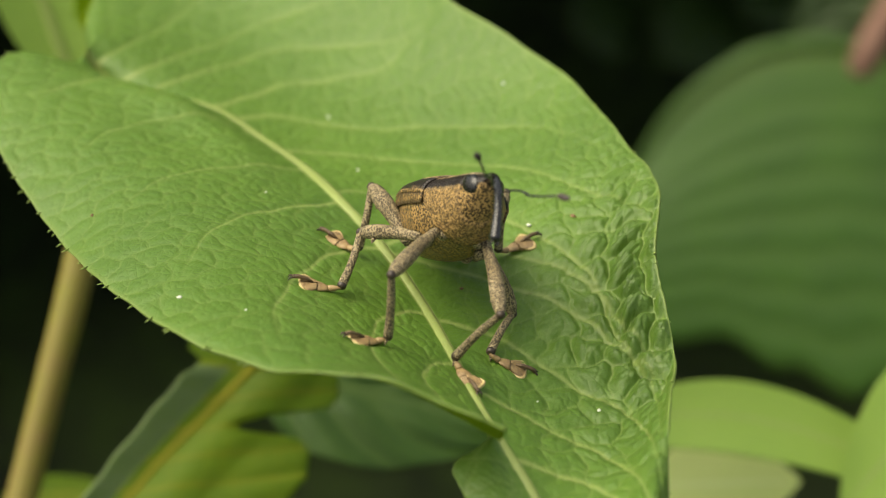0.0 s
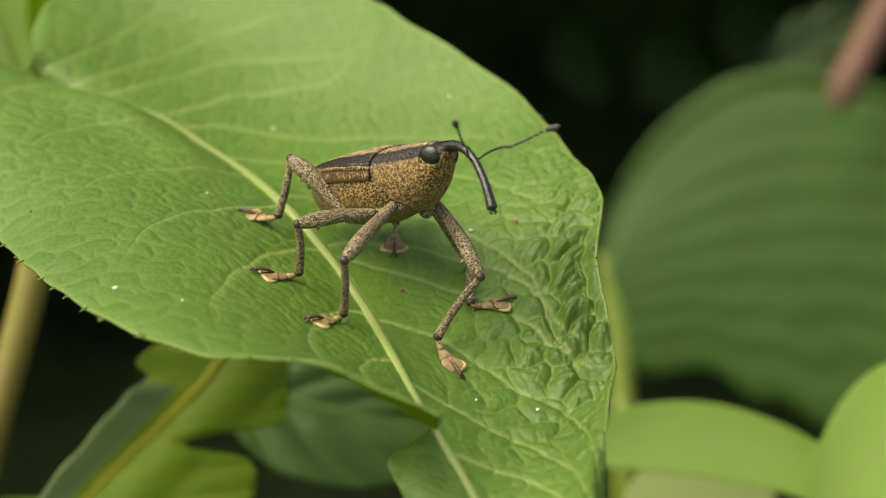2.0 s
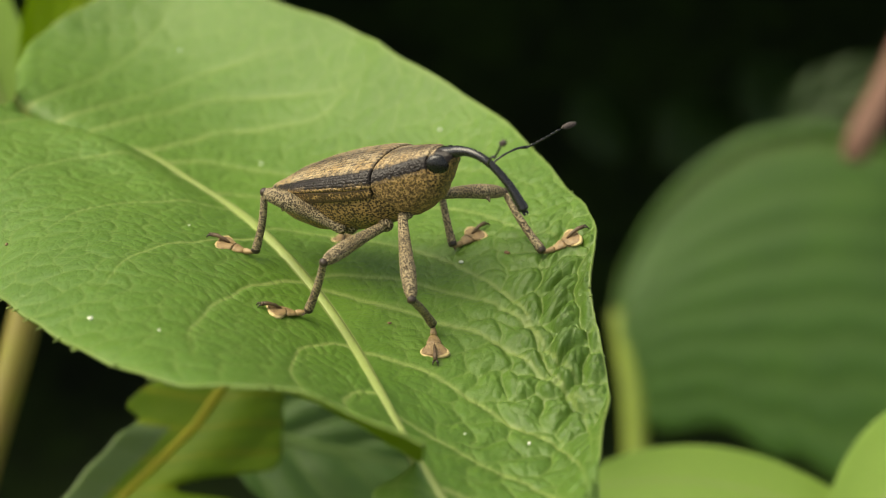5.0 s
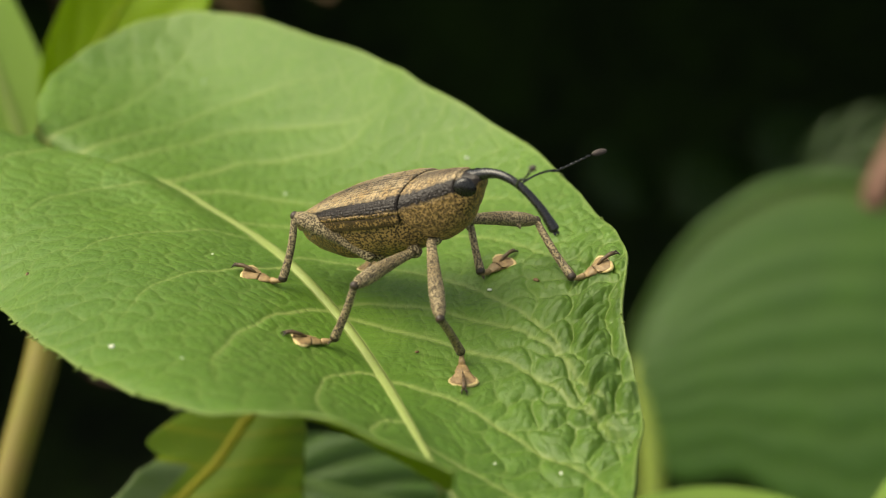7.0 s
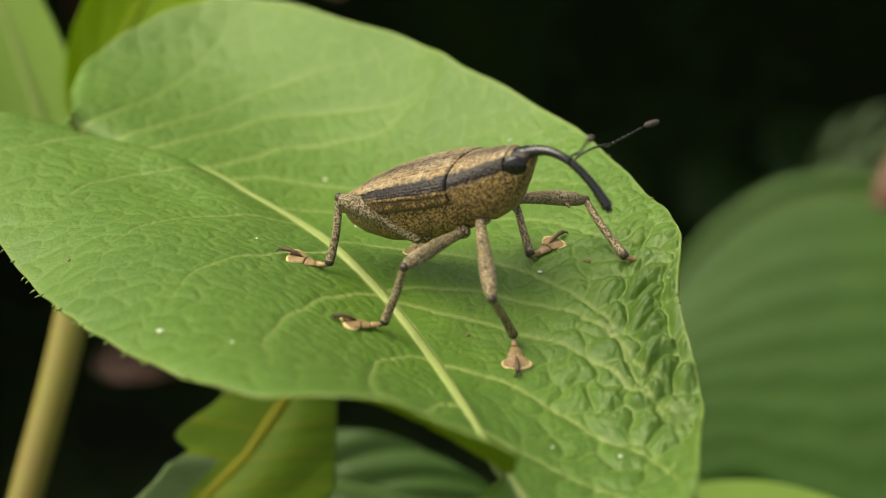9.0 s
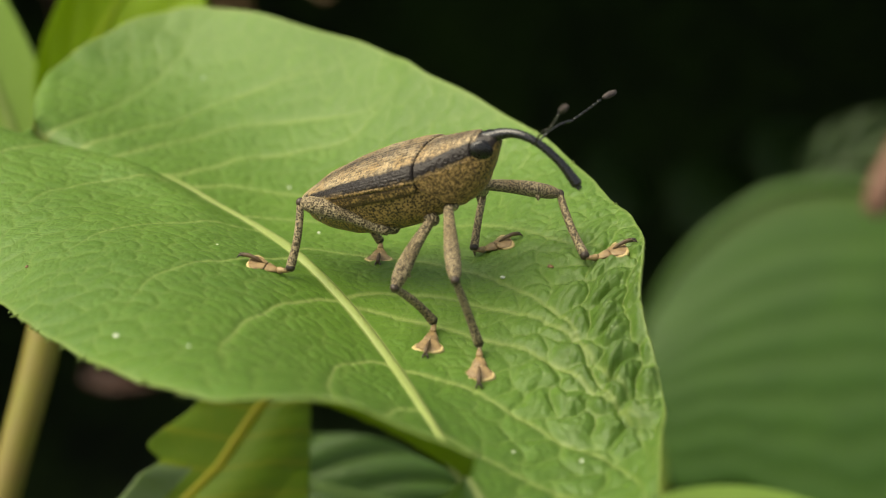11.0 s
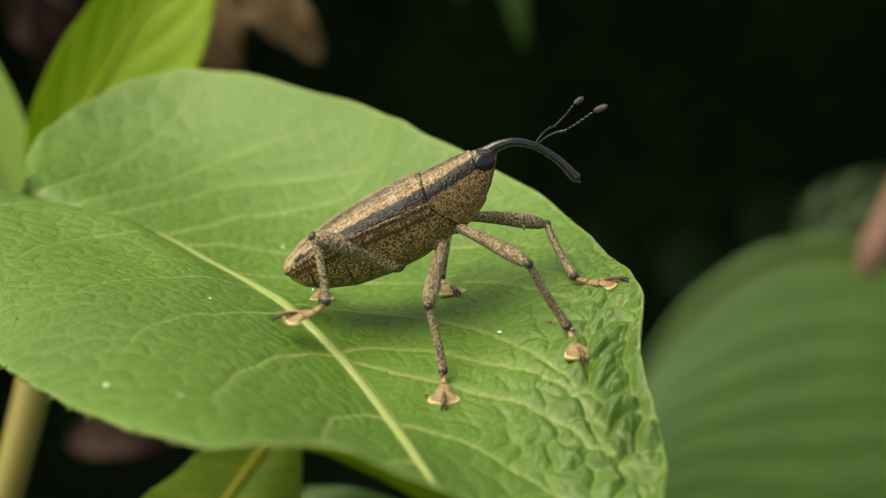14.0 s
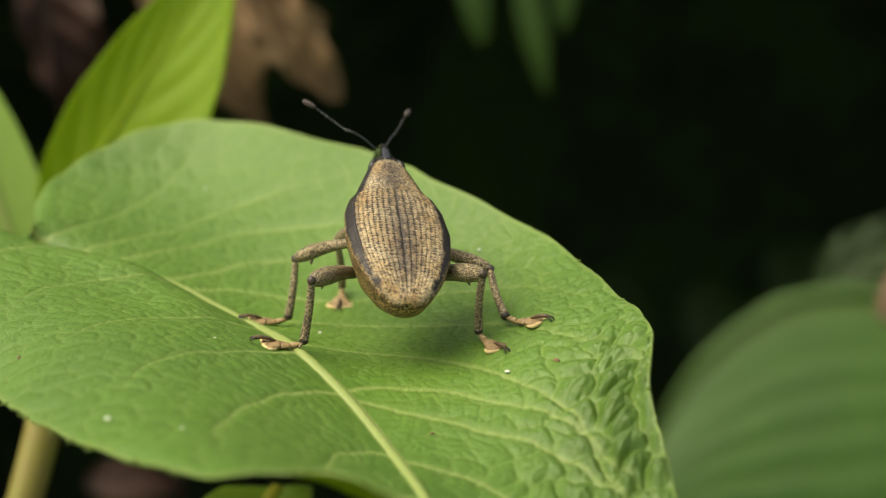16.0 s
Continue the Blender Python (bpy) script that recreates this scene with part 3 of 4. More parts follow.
def ribbed_leaf():
    root = tagged(new("ribbed_leaf"), "large dark green ribbed leaf far behind", "leaf")
    ns, nw = 220, 40
    up = Vector((-0.15, -0.80, 0.58)).normalized()
    for name, wide in (("blade", 1.0), ("far_blade", -0.05)):
        verts, veins = [], []
        for i in range(ns + 1):
            u = 6 * i / ns
            p, q = (Vector(spline(c, np.array(u))) for c in (FAN_RIB, FAN_EDGE))
            for j in range(nw + 1):
                w = j / nw
                k = 9 * w ** 0.8 if wide > 0 else 1.5 * w
                crest = abs(math.sin(math.pi * k))
                at = p.lerp(q, w * wide * (1 + 0.03 * math.sin(u * 6) * w))
                lift = 0.0006 * crest * min(1, 4 * w) + 0.0015 * math.sin(math.pi * w)
                verts.append(at + up * lift + Vector((0, 0, 0.001 * math.sin(math.pi * w) * wide)))
                veins.append(max(0.0, 1 - 5 * abs(k - round(k))) * 0.5 if j > 1 else 1.0)
        n = nw + 1
        quads = [(i * n + j, i * n + j + 1, (i + 1) * n + j + 1, (i + 1) * n + j) for i in range(ns) for j in range(nw)]
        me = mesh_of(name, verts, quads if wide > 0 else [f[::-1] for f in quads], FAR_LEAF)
        me.attributes.new("vein", "FLOAT", "POINT").data.foreach_set("value", veins)
        t = part(name, me, root).modifiers.new("thickness", "SOLIDIFY")
        t.thickness, t.offset = 0.0004, -1
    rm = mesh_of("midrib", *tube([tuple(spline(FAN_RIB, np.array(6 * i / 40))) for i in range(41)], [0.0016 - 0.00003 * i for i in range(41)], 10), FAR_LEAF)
    rm.attributes.new("vein", "FLOAT", "POINT").data.foreach_set("value", [1.0] * len(rm.vertices))
    part("midrib", rm, root, "pale curved midrib")
    return root


ribbed_leaf()
stalk("leaf_stalk", "yellow-green leaf stalk below the ribbed leaf", "stem", [(0.0498, 0.2740, -0.1773), (0.0519, 0.2669, -0.1866), (0.0538, 0.2593, -0.1965), (0.0543, 0.2511, -0.2076), (0.0547, 0.2404, -0.2225), (0.0581, 0.2103, -0.2974)], [0.0023, 0.0029, 0.0033, 0.0033, 0.0033, 0.004], STALK)
plain_leaf("shaded_leaf", "green leaf behind the ribbed one, coloured dim for the shade", (0.0971, 0.3065, -0.1362), (0.1303, 0.3117, -0.1180), (-0.1, -0.8, 0.6), 0.009, 0.009, GLOOM_LEAF, 0.1, 5, 0.002, 0.1)
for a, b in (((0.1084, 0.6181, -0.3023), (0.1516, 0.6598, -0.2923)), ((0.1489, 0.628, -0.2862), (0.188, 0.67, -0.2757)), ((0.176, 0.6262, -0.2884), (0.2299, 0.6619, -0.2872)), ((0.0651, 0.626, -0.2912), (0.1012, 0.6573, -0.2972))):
    plain_leaf("shaded_leaf", "green leaf deep behind, coloured dim for the shade", a, b, (-0.1, -0.8, 0.6), 0.02, 0.02, GLOOM_LEAF, 0.1, 5, 0.002, 0.1)
low_a = plain_leaf("long_leaf", "long pale green leaf with a yellowish midrib", (0.0158, 0.0410, -0.0580), (0.0660, 0.0360, -0.0600), (0.0, -0.7, 0.7), 0.0046, 0.0050, PALE_LEAF, 0.02, 0, 0.0, 0.1, 0, 0.0, 0.35, -0.55, 0.0005)
low_b = plain_leaf("round_leaf", "rounded pale green leaf beside the long one", (0.0635, 0.0345, -0.0435), (0.0455, 0.0235, -0.0605), (-0.1, -0.7, 0.75), 0.011, 0.0068, PALE_LEAF, 0.05, 0, 0.0, 0.1, 0, 0.0, 0.35, 0.0, 0.0005)
low_c = plain_leaf("pale_leaf", "pale yellowish leaf low among the plants", (0.0256, 0.0411, -0.0715), (0.0462, 0.0413, -0.0708), (0, -0.7, 0.7), 0.0062, 0.0065, CREAM_LEAF, 0.05, 0, 0.0, 0.1, 0, 0.0, 0.35, 0.0, 0.0005)
low_f = plain_leaf("olive_leaf", "small yellowish olive leaf low among the plants", (-0.0640, 0.0487, -0.0800), (-0.0470, 0.0491, -0.0795), (0, -0.7, 0.7), 0.0028, 0.004, LOW_LEAF, 0.05, 0, 0.0, 0.1, 0, 0.0, 0.35, 0.0, 0.0005)
low_d = lobed_leaf()
low_e = plain_leaf("shaded_leaf", "green leaf below, coloured darker for the shade", (-0.0272, 0.0451, -0.0548), (0.0087, 0.0405, -0.0607), (0.0, -0.6, 0.8), 0.0075, 0.0100, SHADE_LEAF, 0.06, 5, 0.001)
yel_a = plain_leaf("young_leaf", "bright yellow-green young leaf standing upright", (-0.0536, 0.0745, -0.0212), (-0.0303, 0.0877, 0.0143), (-0.25, -1.0, 0.25), 0.0064, 0.0115, YELLOW_LEAF, 0.04, 7, 0.0002, 0.25)
yel_b = plain_leaf("young_leaf", "pale green young leaf standing upright", (-0.0565, 0.077, -0.032), (-0.069, 0.091, 0.004), (0.2, -1.0, 0.2), 0.006, 0.006, PALE_LEAF, 0.04, 0, 0.0, 0.2)
stem = stalk("plant_stem", "thick tan and green plant stem", "stem", [(-0.0445, 0.060, -0.012), (-0.0490, 0.0446, -0.0347), (-0.0568, 0.0271, -0.0614), (-0.0735, -0.0114, -0.120), (-0.082, -0.03, -0.325)], [0.0018, 0.0021, 0.0020, 0.0024, 0.003], STEM, ((0.16, 0.25, 0.05),))
stalk("twig", "reddish brown bare twig", "twig", [(0.1062, 0.2639, -0.1260), (0.1094, 0.2675, -0.1200), (0.1152, 0.2733, -0.1100), (0.1254, 0.2849, -0.0901)], [0.0028, 0.0043, 0.004, 0.0034], TWIG, [(0.2, 0.1, 0.05)])
DRY = [((-0.080, 0.182, -0.015), (-0.066, 0.176, -0.052), 0.008), ((-0.060, 0.186, -0.012), (-0.036, 0.178, -0.046), 0.008), ((-0.050, 0.180, -0.010), (-0.024, 0.182, -0.036), 0.007), ((-0.040, 0.184, -0.016), (-0.0235, 0.180, -0.042), 0.007), ((-0.072, 0.185, -0.040), (-0.050, 0.172, -0.060), 0.007)]
for k, (a, b, wd) in enumerate(DRY):
    # first and last take the darkened material, as if deeper in shade
    plain_leaf("dry_leaf", "curled brown dead leaf hanging in the shade", a, b, (0.3 - 0.2 * k, -0.8, 0.5), wd, wd * 0.8, DARKENED_DRY_LEAF if k in (0, 4) else DRY_LEAF, 0.3, 5, 0.002, 0.5, 0.6, 0.002)
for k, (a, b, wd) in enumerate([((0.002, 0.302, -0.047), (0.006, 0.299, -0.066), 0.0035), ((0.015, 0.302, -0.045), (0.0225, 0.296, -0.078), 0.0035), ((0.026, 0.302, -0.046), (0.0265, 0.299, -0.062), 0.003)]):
    plain_leaf("hanging_leaf", "small hanging green leaf, coloured dim for the shade", a, b, (0.1, -0.9, 0.3), wd, wd, DIM_LEAF, 0.1)
plain_leaf("dry_leaf", "reddish brown fallen leaf below, coloured dark for the shade", (-0.088, 0.226, -0.150), (-0.066, 0.230, -0.152), (0, -0.6, 0.8), 0.005, 0.005, DARKENED_DRY_LEAF, 0.2, 4, 0.001, 0.3)


# ---- the weevil: x forward, y to its left, z up, millimetres ----
BODY_X = [-11.3, -11.0, -10.2, -8.6, -6.0, -3.0, 0.0, 1.6, 3.2, 4.8, 6.0, 7.0, 7.9, 8.3]
HALF = [0.35, 1.1, 2.0, 2.95, 3.8, 4.15, 3.95, 3.5, 2.9, 2.3, 1.85, 1.5, 1.0, 0.55]
TOP = [-1.5, -1.15, -0.8, -0.1, 0.7, 1.35, 1.8, 1.95, 2.15, 2.35, 2.45, 2.5, 2.4, 2.1]
LOW = [-2.0, -2.7, -3.5, -4.2, -4.8, -4.8, -4.4, -3.9, -3.4, -2.7, -1.85, -0.75, 0.7, 1.4]
WIDEST = [-1.7, -1.6, -1.2, -0.6, -0.2, 0.1, 0.2, 0.25, 0.35, 0.55, 0.8, 1.0, 1.45, 1.8]


def body_ring(x, angles, grow=0.0):
    half, top, low, mid = (np.interp(x, BODY_X, c) for c in (HALF, TOP, LOW, WIDEST))
    out = []
    for a in angles:
        c, s = math.cos(a), math.sin(a)
        y = (half + grow) * math.copysign(abs(c) ** 0.9, c)
        z = mid + ((top - mid + grow) if s > 0 else (mid - low + grow)) * math.copysign(abs(s) ** (0.92 if s > 0 else 0.8), s)
        out.append((x * S, y * S, z * S))
    return out


def pits(x, side):
    """Rows of pits along the wing case: how deep each point lies, 0 to 1, and how far in a groove."""
    row = side / 6.9
    k = round(row)
    c = row - k
    run = x / 0.30 + 0.37 * k + 0.25 * math.sin(x * 2.3 + k * 1.7)
    q = run - round(run)
    seed = math.sin(k * 12.9898 + round(run) * 78.233) * 43758.5453
    size = 0.35 + 0.65 * (seed - math.floor(seed))
    return size * math.exp(-((c / 0.36) ** 2) - ((q / 0.34) ** 2)), math.exp(-((c / 0.18) ** 2))


def shell(name, x0, x1, a0, a1, nx, na, parent, grow, label="", slant=0.0):
    """A piece of the body's skin between two stations and two angles (degrees, 90 is the back); slant moves its rear edge forward below."""
    closed = a1 - a0 >= 359
    an = [radians(a0 + (a1 - a0) * k / na) for k in range(na + (0 if closed else 1))]
    verts, bands, warms, dips, dusks, flecks = [], [], [], [], [], []
    for i in range(nx + 1):
        for a in an:
            deg = math.degrees(a) % 360
            side = deg if deg <= 90 else (180 - deg if deg <= 270 else deg - 360)
            start = x0 + slant * max(0.0, min(1.0, (5 - side) / 55)) - 0.15 * slant * math.exp(-(((side - 8) / 22) ** 2))
            x = start + (x1 - start) * i / nx
            edge = min(1.0, min(x - start, x1 - x) / 0.12)
            relief, dip = 0.0, 0.0
            if name == "elytron":
                pit, groove = pits(x, side)
                knob = math.exp(-(((x + 9.6) / 0.9) ** 2) - (((side - 45) / 16) ** 2))  # swelling before the tip
                seam = math.exp(-(((side - 90) / 2.2) ** 2))
                relief = 0.03 - 0.045 * groove - 0.07 * pit + 0.035 * noise.noise((x * 5, side * 0.35, 1.0)) + 0.22 * knob - 0.05 * seam
                dip = max(pit, 0.45 * groove, 0.5 * seam)
            elif name == "pronotum":
                lump = noise.cell(Vector((x * 4.2, side * 0.16, 0.0)))
                relief = 0.05 * noise.noise((x * 5.5, side * 0.22, 4.0)) + 0.03 * noise.noise((x * 11, side * 0.45, 7.0)) + 0.012 * lump
                dip = max(0.0, -0.6 * noise.noise((x * 5.5, side * 0.22, 4.0)))
            if name == "elytron":  # the side margin lies close against the flank
                snug = min(1.0, max(0.0, (side + 8) / 10))
                relief = (relief + grow) * snug - 0.05 * (1 - snug) - grow
            verts.append(body_ring(x, [a], (grow + relief) * edge)[0])
            stripe = math.exp(-(((side - (22 + 1.5 * max(0, x))) / np.interp(x, [1.5, 1.6, 4, 6.5], [20, 22, 22, 26])) ** 2))
            stripe *= np.interp(x, [-11, -8, -4, 8], [0.45, 0.7, 0.95, 1.0])
            if name == "abdomen":  # plates of the underside
                for line in (0.2 + 0.03 * side, -3.6 + 0.02 * side, -6.2, -7.8, -9.2):
                    stripe = max(stripe, 0.9 * math.exp(-(((x - line) / 0.13) ** 2)) * (side < -16))
            if name == "pronotum" and x - start < 0.14:
                stripe = 1.0
            if name == "head":
                stripe = max(stripe, min(1.0, max(0.0, (x - 6.5) / 0.5)) * min(1.0, max(0.0, (side + 12) / 14)))
            rear = 0.8 * math.exp(-(((x + 9.5) / 0.9) ** 2) - (((side - 26) / 24) ** 2))
            bands.append(max(stripe, rear))
            back = min(1.0, 0.9 * math.exp(-(((side - 90) / 21) ** 2)))
            dusks.append(back * np.interp(x, [-11, -10, -8.5, -6, -2, 1.5, 3, 5, 7], [0.1, 0.3, 0.85, 0.95, 0.75, 0.5, 0.95, 0.95, 0.4]))
            warms.append(max(0.0, min(1.0, (14 - side) / 12)))
            dips.append(dip)
            flecks.append(max(0.4, min(1.0, (26 - side) / 12)) if name == "elytron" else (0.75 if name == "pronotum" else 1.0))
    n = len(an)
    faces = []
    for i in range(nx):
        for k in range(n if closed else n - 1):
            q = (k + 1) % n
            faces.append((i * n + k, (i + 1) * n + k, (i + 1) * n + q, i * n + q))
    if closed:
        faces.append(tuple(range(n)))
        faces.append(tuple(nx * n + k for k in range(n))[::-1])
    me = mesh_of(name, verts, faces, SHELL)
    for key, values in (("band", bands), ("dusk", dusks), ("warm", warms), ("dip", dips), ("fleck", flecks)):
        me.attributes.new(key, "FLOAT", "POINT").data.foreach_set("value", values)
    return part(name, me, parent, label)


def build_weevil():
    root = new("weevil")
    tagged(root, "tan speckled weevil with black side stripe and long black snout", "beetle")
    shell("abdomen", -11.2, 4.2, 0, 360, 70, 56, root, -0.08, "ochre-brown speckled underside")
    for a0, a1 in ((-8, 89.9), (90.1, 188)):
        ob = shell("elytron", -11.25, 1.70, a0, a1, 210, 110, root, 0.1, "tan wing case with rows of dark pits")
        t = ob.modifiers.new("thickness", "SOLIDIFY")
        t.thickness, t.offset = 0.0002, -1
    shell("pronotum", 1.705, 6.35, 0, 360, 80, 200, root, 0.1, "tan pitted collar with a dark middle", 2.0)
    head = shell("head", 5.9, 8.25, 0, 360, 18, 48, root, -0.05)
    for y in (-1, 1):
        v, f = ball((0, 0, 0), (0.98 * S, 0.44 * S, 0.82 * S), 14, 20)
        m = mm(7.1, 1.10 * y, 1.40, 0, 10, -26 * y)
        part("eye", mesh_of("eye", [m @ p for p in v], f, EYE), root, "glossy black eye")
    # snout
    pts = spline([(7.0, 0, 1.75), (8.5, 0, 2.12), (10.0, 0, 1.95), (11.5, 0, 1.0), (12.8, 0, -0.65), (13.55, 0, -2.2), (13.8, 0, -2.85)], np.linspace(0, 6, 40)) * S
    rad = np.interp(np.linspace(0, 6, 40), [0, 0.6, 1.5, 3, 4, 5, 5.6, 5.9, 6], [0.78, 0.54, 0.38, 0.32, 0.34, 0.42, 0.46, 0.36, 0.18]) * S
    part("snout", mesh_of("snout", *tube([tuple(p) for p in pts], list(rad), 18, (0, 1, 0)), BLACK), root, "long curved glossy black snout")
    jaw = [tube([(13.72 * S, 0.16 * k * S, -2.8 * S), (13.9 * S, 0.22 * k * S, -3.05 * S), (13.92 * S, 0.08 * k * S, -3.2 * S)], [0.15 * S, 0.11 * S, 0.02 * S], 8, (1, 0, 0)) for k in (-1, 1)]
    part("jaws", mesh_of("jaws", *joined(*jaw), BLACK), root)
    # coxae: the round sockets of the legs
    for (x, y, z) in ((3.2, 1.5, -2.7), (1.5, 2.3, -3.5), (-2.4, 2.2, -3.9)):
        for k in (-1, 1):
            v, f = ball((x * S, y * k * S, z * S), (0.7 * S, 0.55 * S, 0.6 * S), 10, 14)
            part("coxa", mesh_of("coxa", v, f, LEGS_M), root)
    return root


weevil = build_weevil()


def antenna(parent, y):
    """Elbowed antenna along +x: bare shaft, beaded whip and a club."""
    shaft = [(0, 0, 0), (1.2, 0, 0.35), (2.4, 0, 0.45), (3.2, 0, 0.3)]
    pts = spline(shaft, np.linspace(0, 3, 14)) * S
    v1 = tube([tuple(p) for p in pts], [S * (0.085 + 0.05 * (i / 13) ** 3) for i in range(14)], 8)
    beads = [v1]
    for k in range(7):
        c = np.array([3.3 + 0.48 * k, 0, 0.3 + 0.055 * k + 0.004 * k * k]) * S
        beads.append(ball(tuple(c), (0.27 * S, 0.105 * S, 0.105 * S), 6, 8))
    root = part("antenna", mesh_of("antenna", *joined(*beads), BLACK), parent, "thin black elbowed antenna")
    v, f = ball((7.25 * S, 0, 0.86 * S), (0.72 * S, 0.26 * S, 0.26 * S), 10, 12)
    part("club", mesh_of("club", v, f, CLUB), root, "greyish furry club")
    return root


antenna_left, antenna_right = antenna(weevil, 1), antenna(weevil, -1)


def leg_parts(parent, thigh, shin, girth):
    xs = np.linspace(0, 1, 26)
    r = np.interp(xs, [0, 0.06, 0.2, 0.45, 0.7, 0.86, 0.94, 1.0], [0.30, 0.42, 0.45, 0.56, 0.66, 0.60, 0.50, 0.28]) * S * girth
    pts = [(x * thigh * S, 0, 0.25 * math.sin(math.pi * x) * S) for x in xs]
    pieces = [tube(pts, list(r), 14)]
    pieces.append(tube([(thigh * 0.72 * S, 0, -0.35 * S), (thigh * 0.74 * S, 0, -0.72 * S), (thigh * 0.735 * S, 0, -0.95 * S)], [0.2 * S, 0.14 * S, 0.02 * S], 8, (1, 0, 0)))
    femur = part("femur", mesh_of("femur", *joined(*pieces), LEGS_M), parent)
    v, f = ball((thigh * S, 0, 0), (0.37 * S, 0.40 * S, 0.40 * S), 8, 10)
    part("knee", mesh_of("knee", v, f, CLAW), femur, "dark knee joint")
    r = np.interp(xs, [0, 0.05, 0.3, 0.7, 0.92, 1.0], [0.22, 0.30, 0.33, 0.34, 0.40, 0.28]) * S
    pts = [(x * shin * S, 0, -0.22 * math.sin(math.pi * x) * S) for x in xs]
    spur = tube([((shin - 0.1) * S, 0, 0.2 * S), ((shin + 0.12) * S, 0, 0.5 * S), ((shin + 0.3) * S, 0, 0.62 * S)], [0.16 * S, 0.11 * S, 0.02 * S], 8, (0, 1, 0))
    tibia = part("tibia", mesh_of("tibia", *joined(tube(pts, list(r), 12), spur), LEGS_M), parent)
    tip = tube([((shin * 0.91) * S, 0, -0.07 * S), ((shin * 0.94) * S, 0, -0.05 * S), ((shin * 0.97) * S, 0, -0.02 * S), ((shin * 1.005) * S, 0, 0)], [0.37 * S, 0.39 * S, 0.40 * S, 0.27 * S], 12)
    part("shin_tip", mesh_of("shin_tip", *tip, CLAW), tibia, "blackish end of the shin")
    # foot: a slender joint, a flaring joint, a split fan-shaped pad with a cream rim, and a claw joint rising from the pad
    foot = [tube([(0, 0, 0.02 * S), (0.35 * S, 0, -0.12 * S), (0.8 * S, 0, -0.28 * S), (1.0 * S, 0, -0.32 * S)], [0.15 * S, 0.20 * S, 0.30 * S, 0.22 * S], 10)]
    foot.append(tube([(0.9 * S, 0, -0.32 * S), (1.2 * S, 0, -0.34 * S), (1.75 * S, 0, -0.36 * S), (1.98 * S, 0, -0.38 * S)], [0.26 * S, 0.42 * S, 0.62 * S, 0.52 * S], 14, (0, 0, 1), 0.45))
    tarsus = part("tarsus", mesh_of("tarsus", *joined(*foot), PAD), parent, "tan jointed foot")
    for k in (-1, 1):
        verts, faces, nu, nv = [], [], 8, 6
        for top in (1, 0):
            for a in range(nu + 1):
                for c in range(nv + 1):
                    u, v = a / nu, 0.06 + 0.94 * c / nv
                    x = 1.95 + 1.4 * u * (1 - 0.22 * v * v)
                    y = k * v * (0.55 + 0.68 * u**0.8)
                    z = -0.52 + top * (0.42 * (1 - 0.55 * u) * math.sqrt(max(0.0, 1 - v * v * 0.8)) + 0.06)
                    verts.append((x * S, y * S, z * S))
        n = (nu + 1) * (nv + 1)
        for a in range(nu):
            for c in range(nv):
                q = a * (nv + 1) + c
                quad = (q, q + 1, q + nv + 2, q + nv + 1)
                faces += [quad if k < 0 else quad[::-1], tuple(m + n for m in (quad[::-1] if k < 0 else quad))]
        ring = [c for c in range(nv + 1)] + [a * (nv + 1) + nv for a in range(1, nu + 1)] + [nu * (nv + 1) + c for c in range(nv - 1, -1, -1)] + [a * (nv + 1) for a in range(nu - 1, 0, -1)]
        for a, c in zip(ring, ring[1:] + ring[:1]):
            faces.append((a, c, c + n, a + n))
        pad = part("pad", mesh_of("pad", verts, faces, PAD), tarsus, "brown fan-shaped pad")
        edge = [(2.25, 0.80 * k), (2.6, 1.03 * k), (2.98, 1.12 * k), (3.15, 0.95 * k), (3.28, 0.6 * k), (3.34, 0.25 * k), (3.35, 0.06 * k)]
        part("pad_rim", mesh_of("pad_rim", *tube([(x * S, y * S, -0.45 * S) for x, y in edge], [S * q for q in (0.07, 0.13, 0.17, 0.18, 0.17, 0.15, 0.10)], 8), RIM), tarsus, "cream rim of the pad")
    crease = tube([(2.0 * S, -0.62 * S, -0.34 * S), (1.99 * S, -0.3 * S, -0.16 * S), (1.99 * S, 0.3 * S, -0.16 * S), (2.0 * S, 0.62 * S, -0.34 * S)], [0.05 * S, 0.07 * S, 0.07 * S, 0.05 * S], 6, (1, 0, 0))
    cleft = tube([(2.0 * S, 0, -0.2 * S), (2.6 * S, 0, -0.28 * S), (3.25 * S, 0, -0.42 * S)], [0.05 * S, 0.07 * S, 0.04 * S], 6)
    part("crease", mesh_of("crease", *joined(crease, cleft), CLAW), tarsus, "dark creases between the pads")
    stub = tube([(2.35 * S, 0, -0.12 * S), (2.9 * S, 0, 0.05 * S), (3.6 * S, 0, 0.10 * S), (4.1 * S, 0, -0.04 * S)], [0.11 * S, 0.15 * S, 0.18 * S, 0.18 * S], 8)
    part("claw_joint", mesh_of("claw_joint", *stub, TOE), tarsus, "brown last joint of the foot")
    claw = [tube([(3.95 * S, 0, 0.0), (4.1 * S, 0, -0.04 * S)], [0.19 * S, 0.17 * S], 8)]
    for k in (-1, 1):
        claw.append(tube([(4.0 * S, 0.05 * k * S, -0.02 * S), (4.3 * S, 0.2 * k * S, -0.12 * S), (4.42 * S, 0.22 * k * S, -0.42 * S)], [0.1 * S, 0.08 * S, 0.02 * S], 6))
    part("claw", mesh_of("claw", *joined(*claw), CLAW), tarsus, "dark curved claw")
    return femur, tibia, tarsus


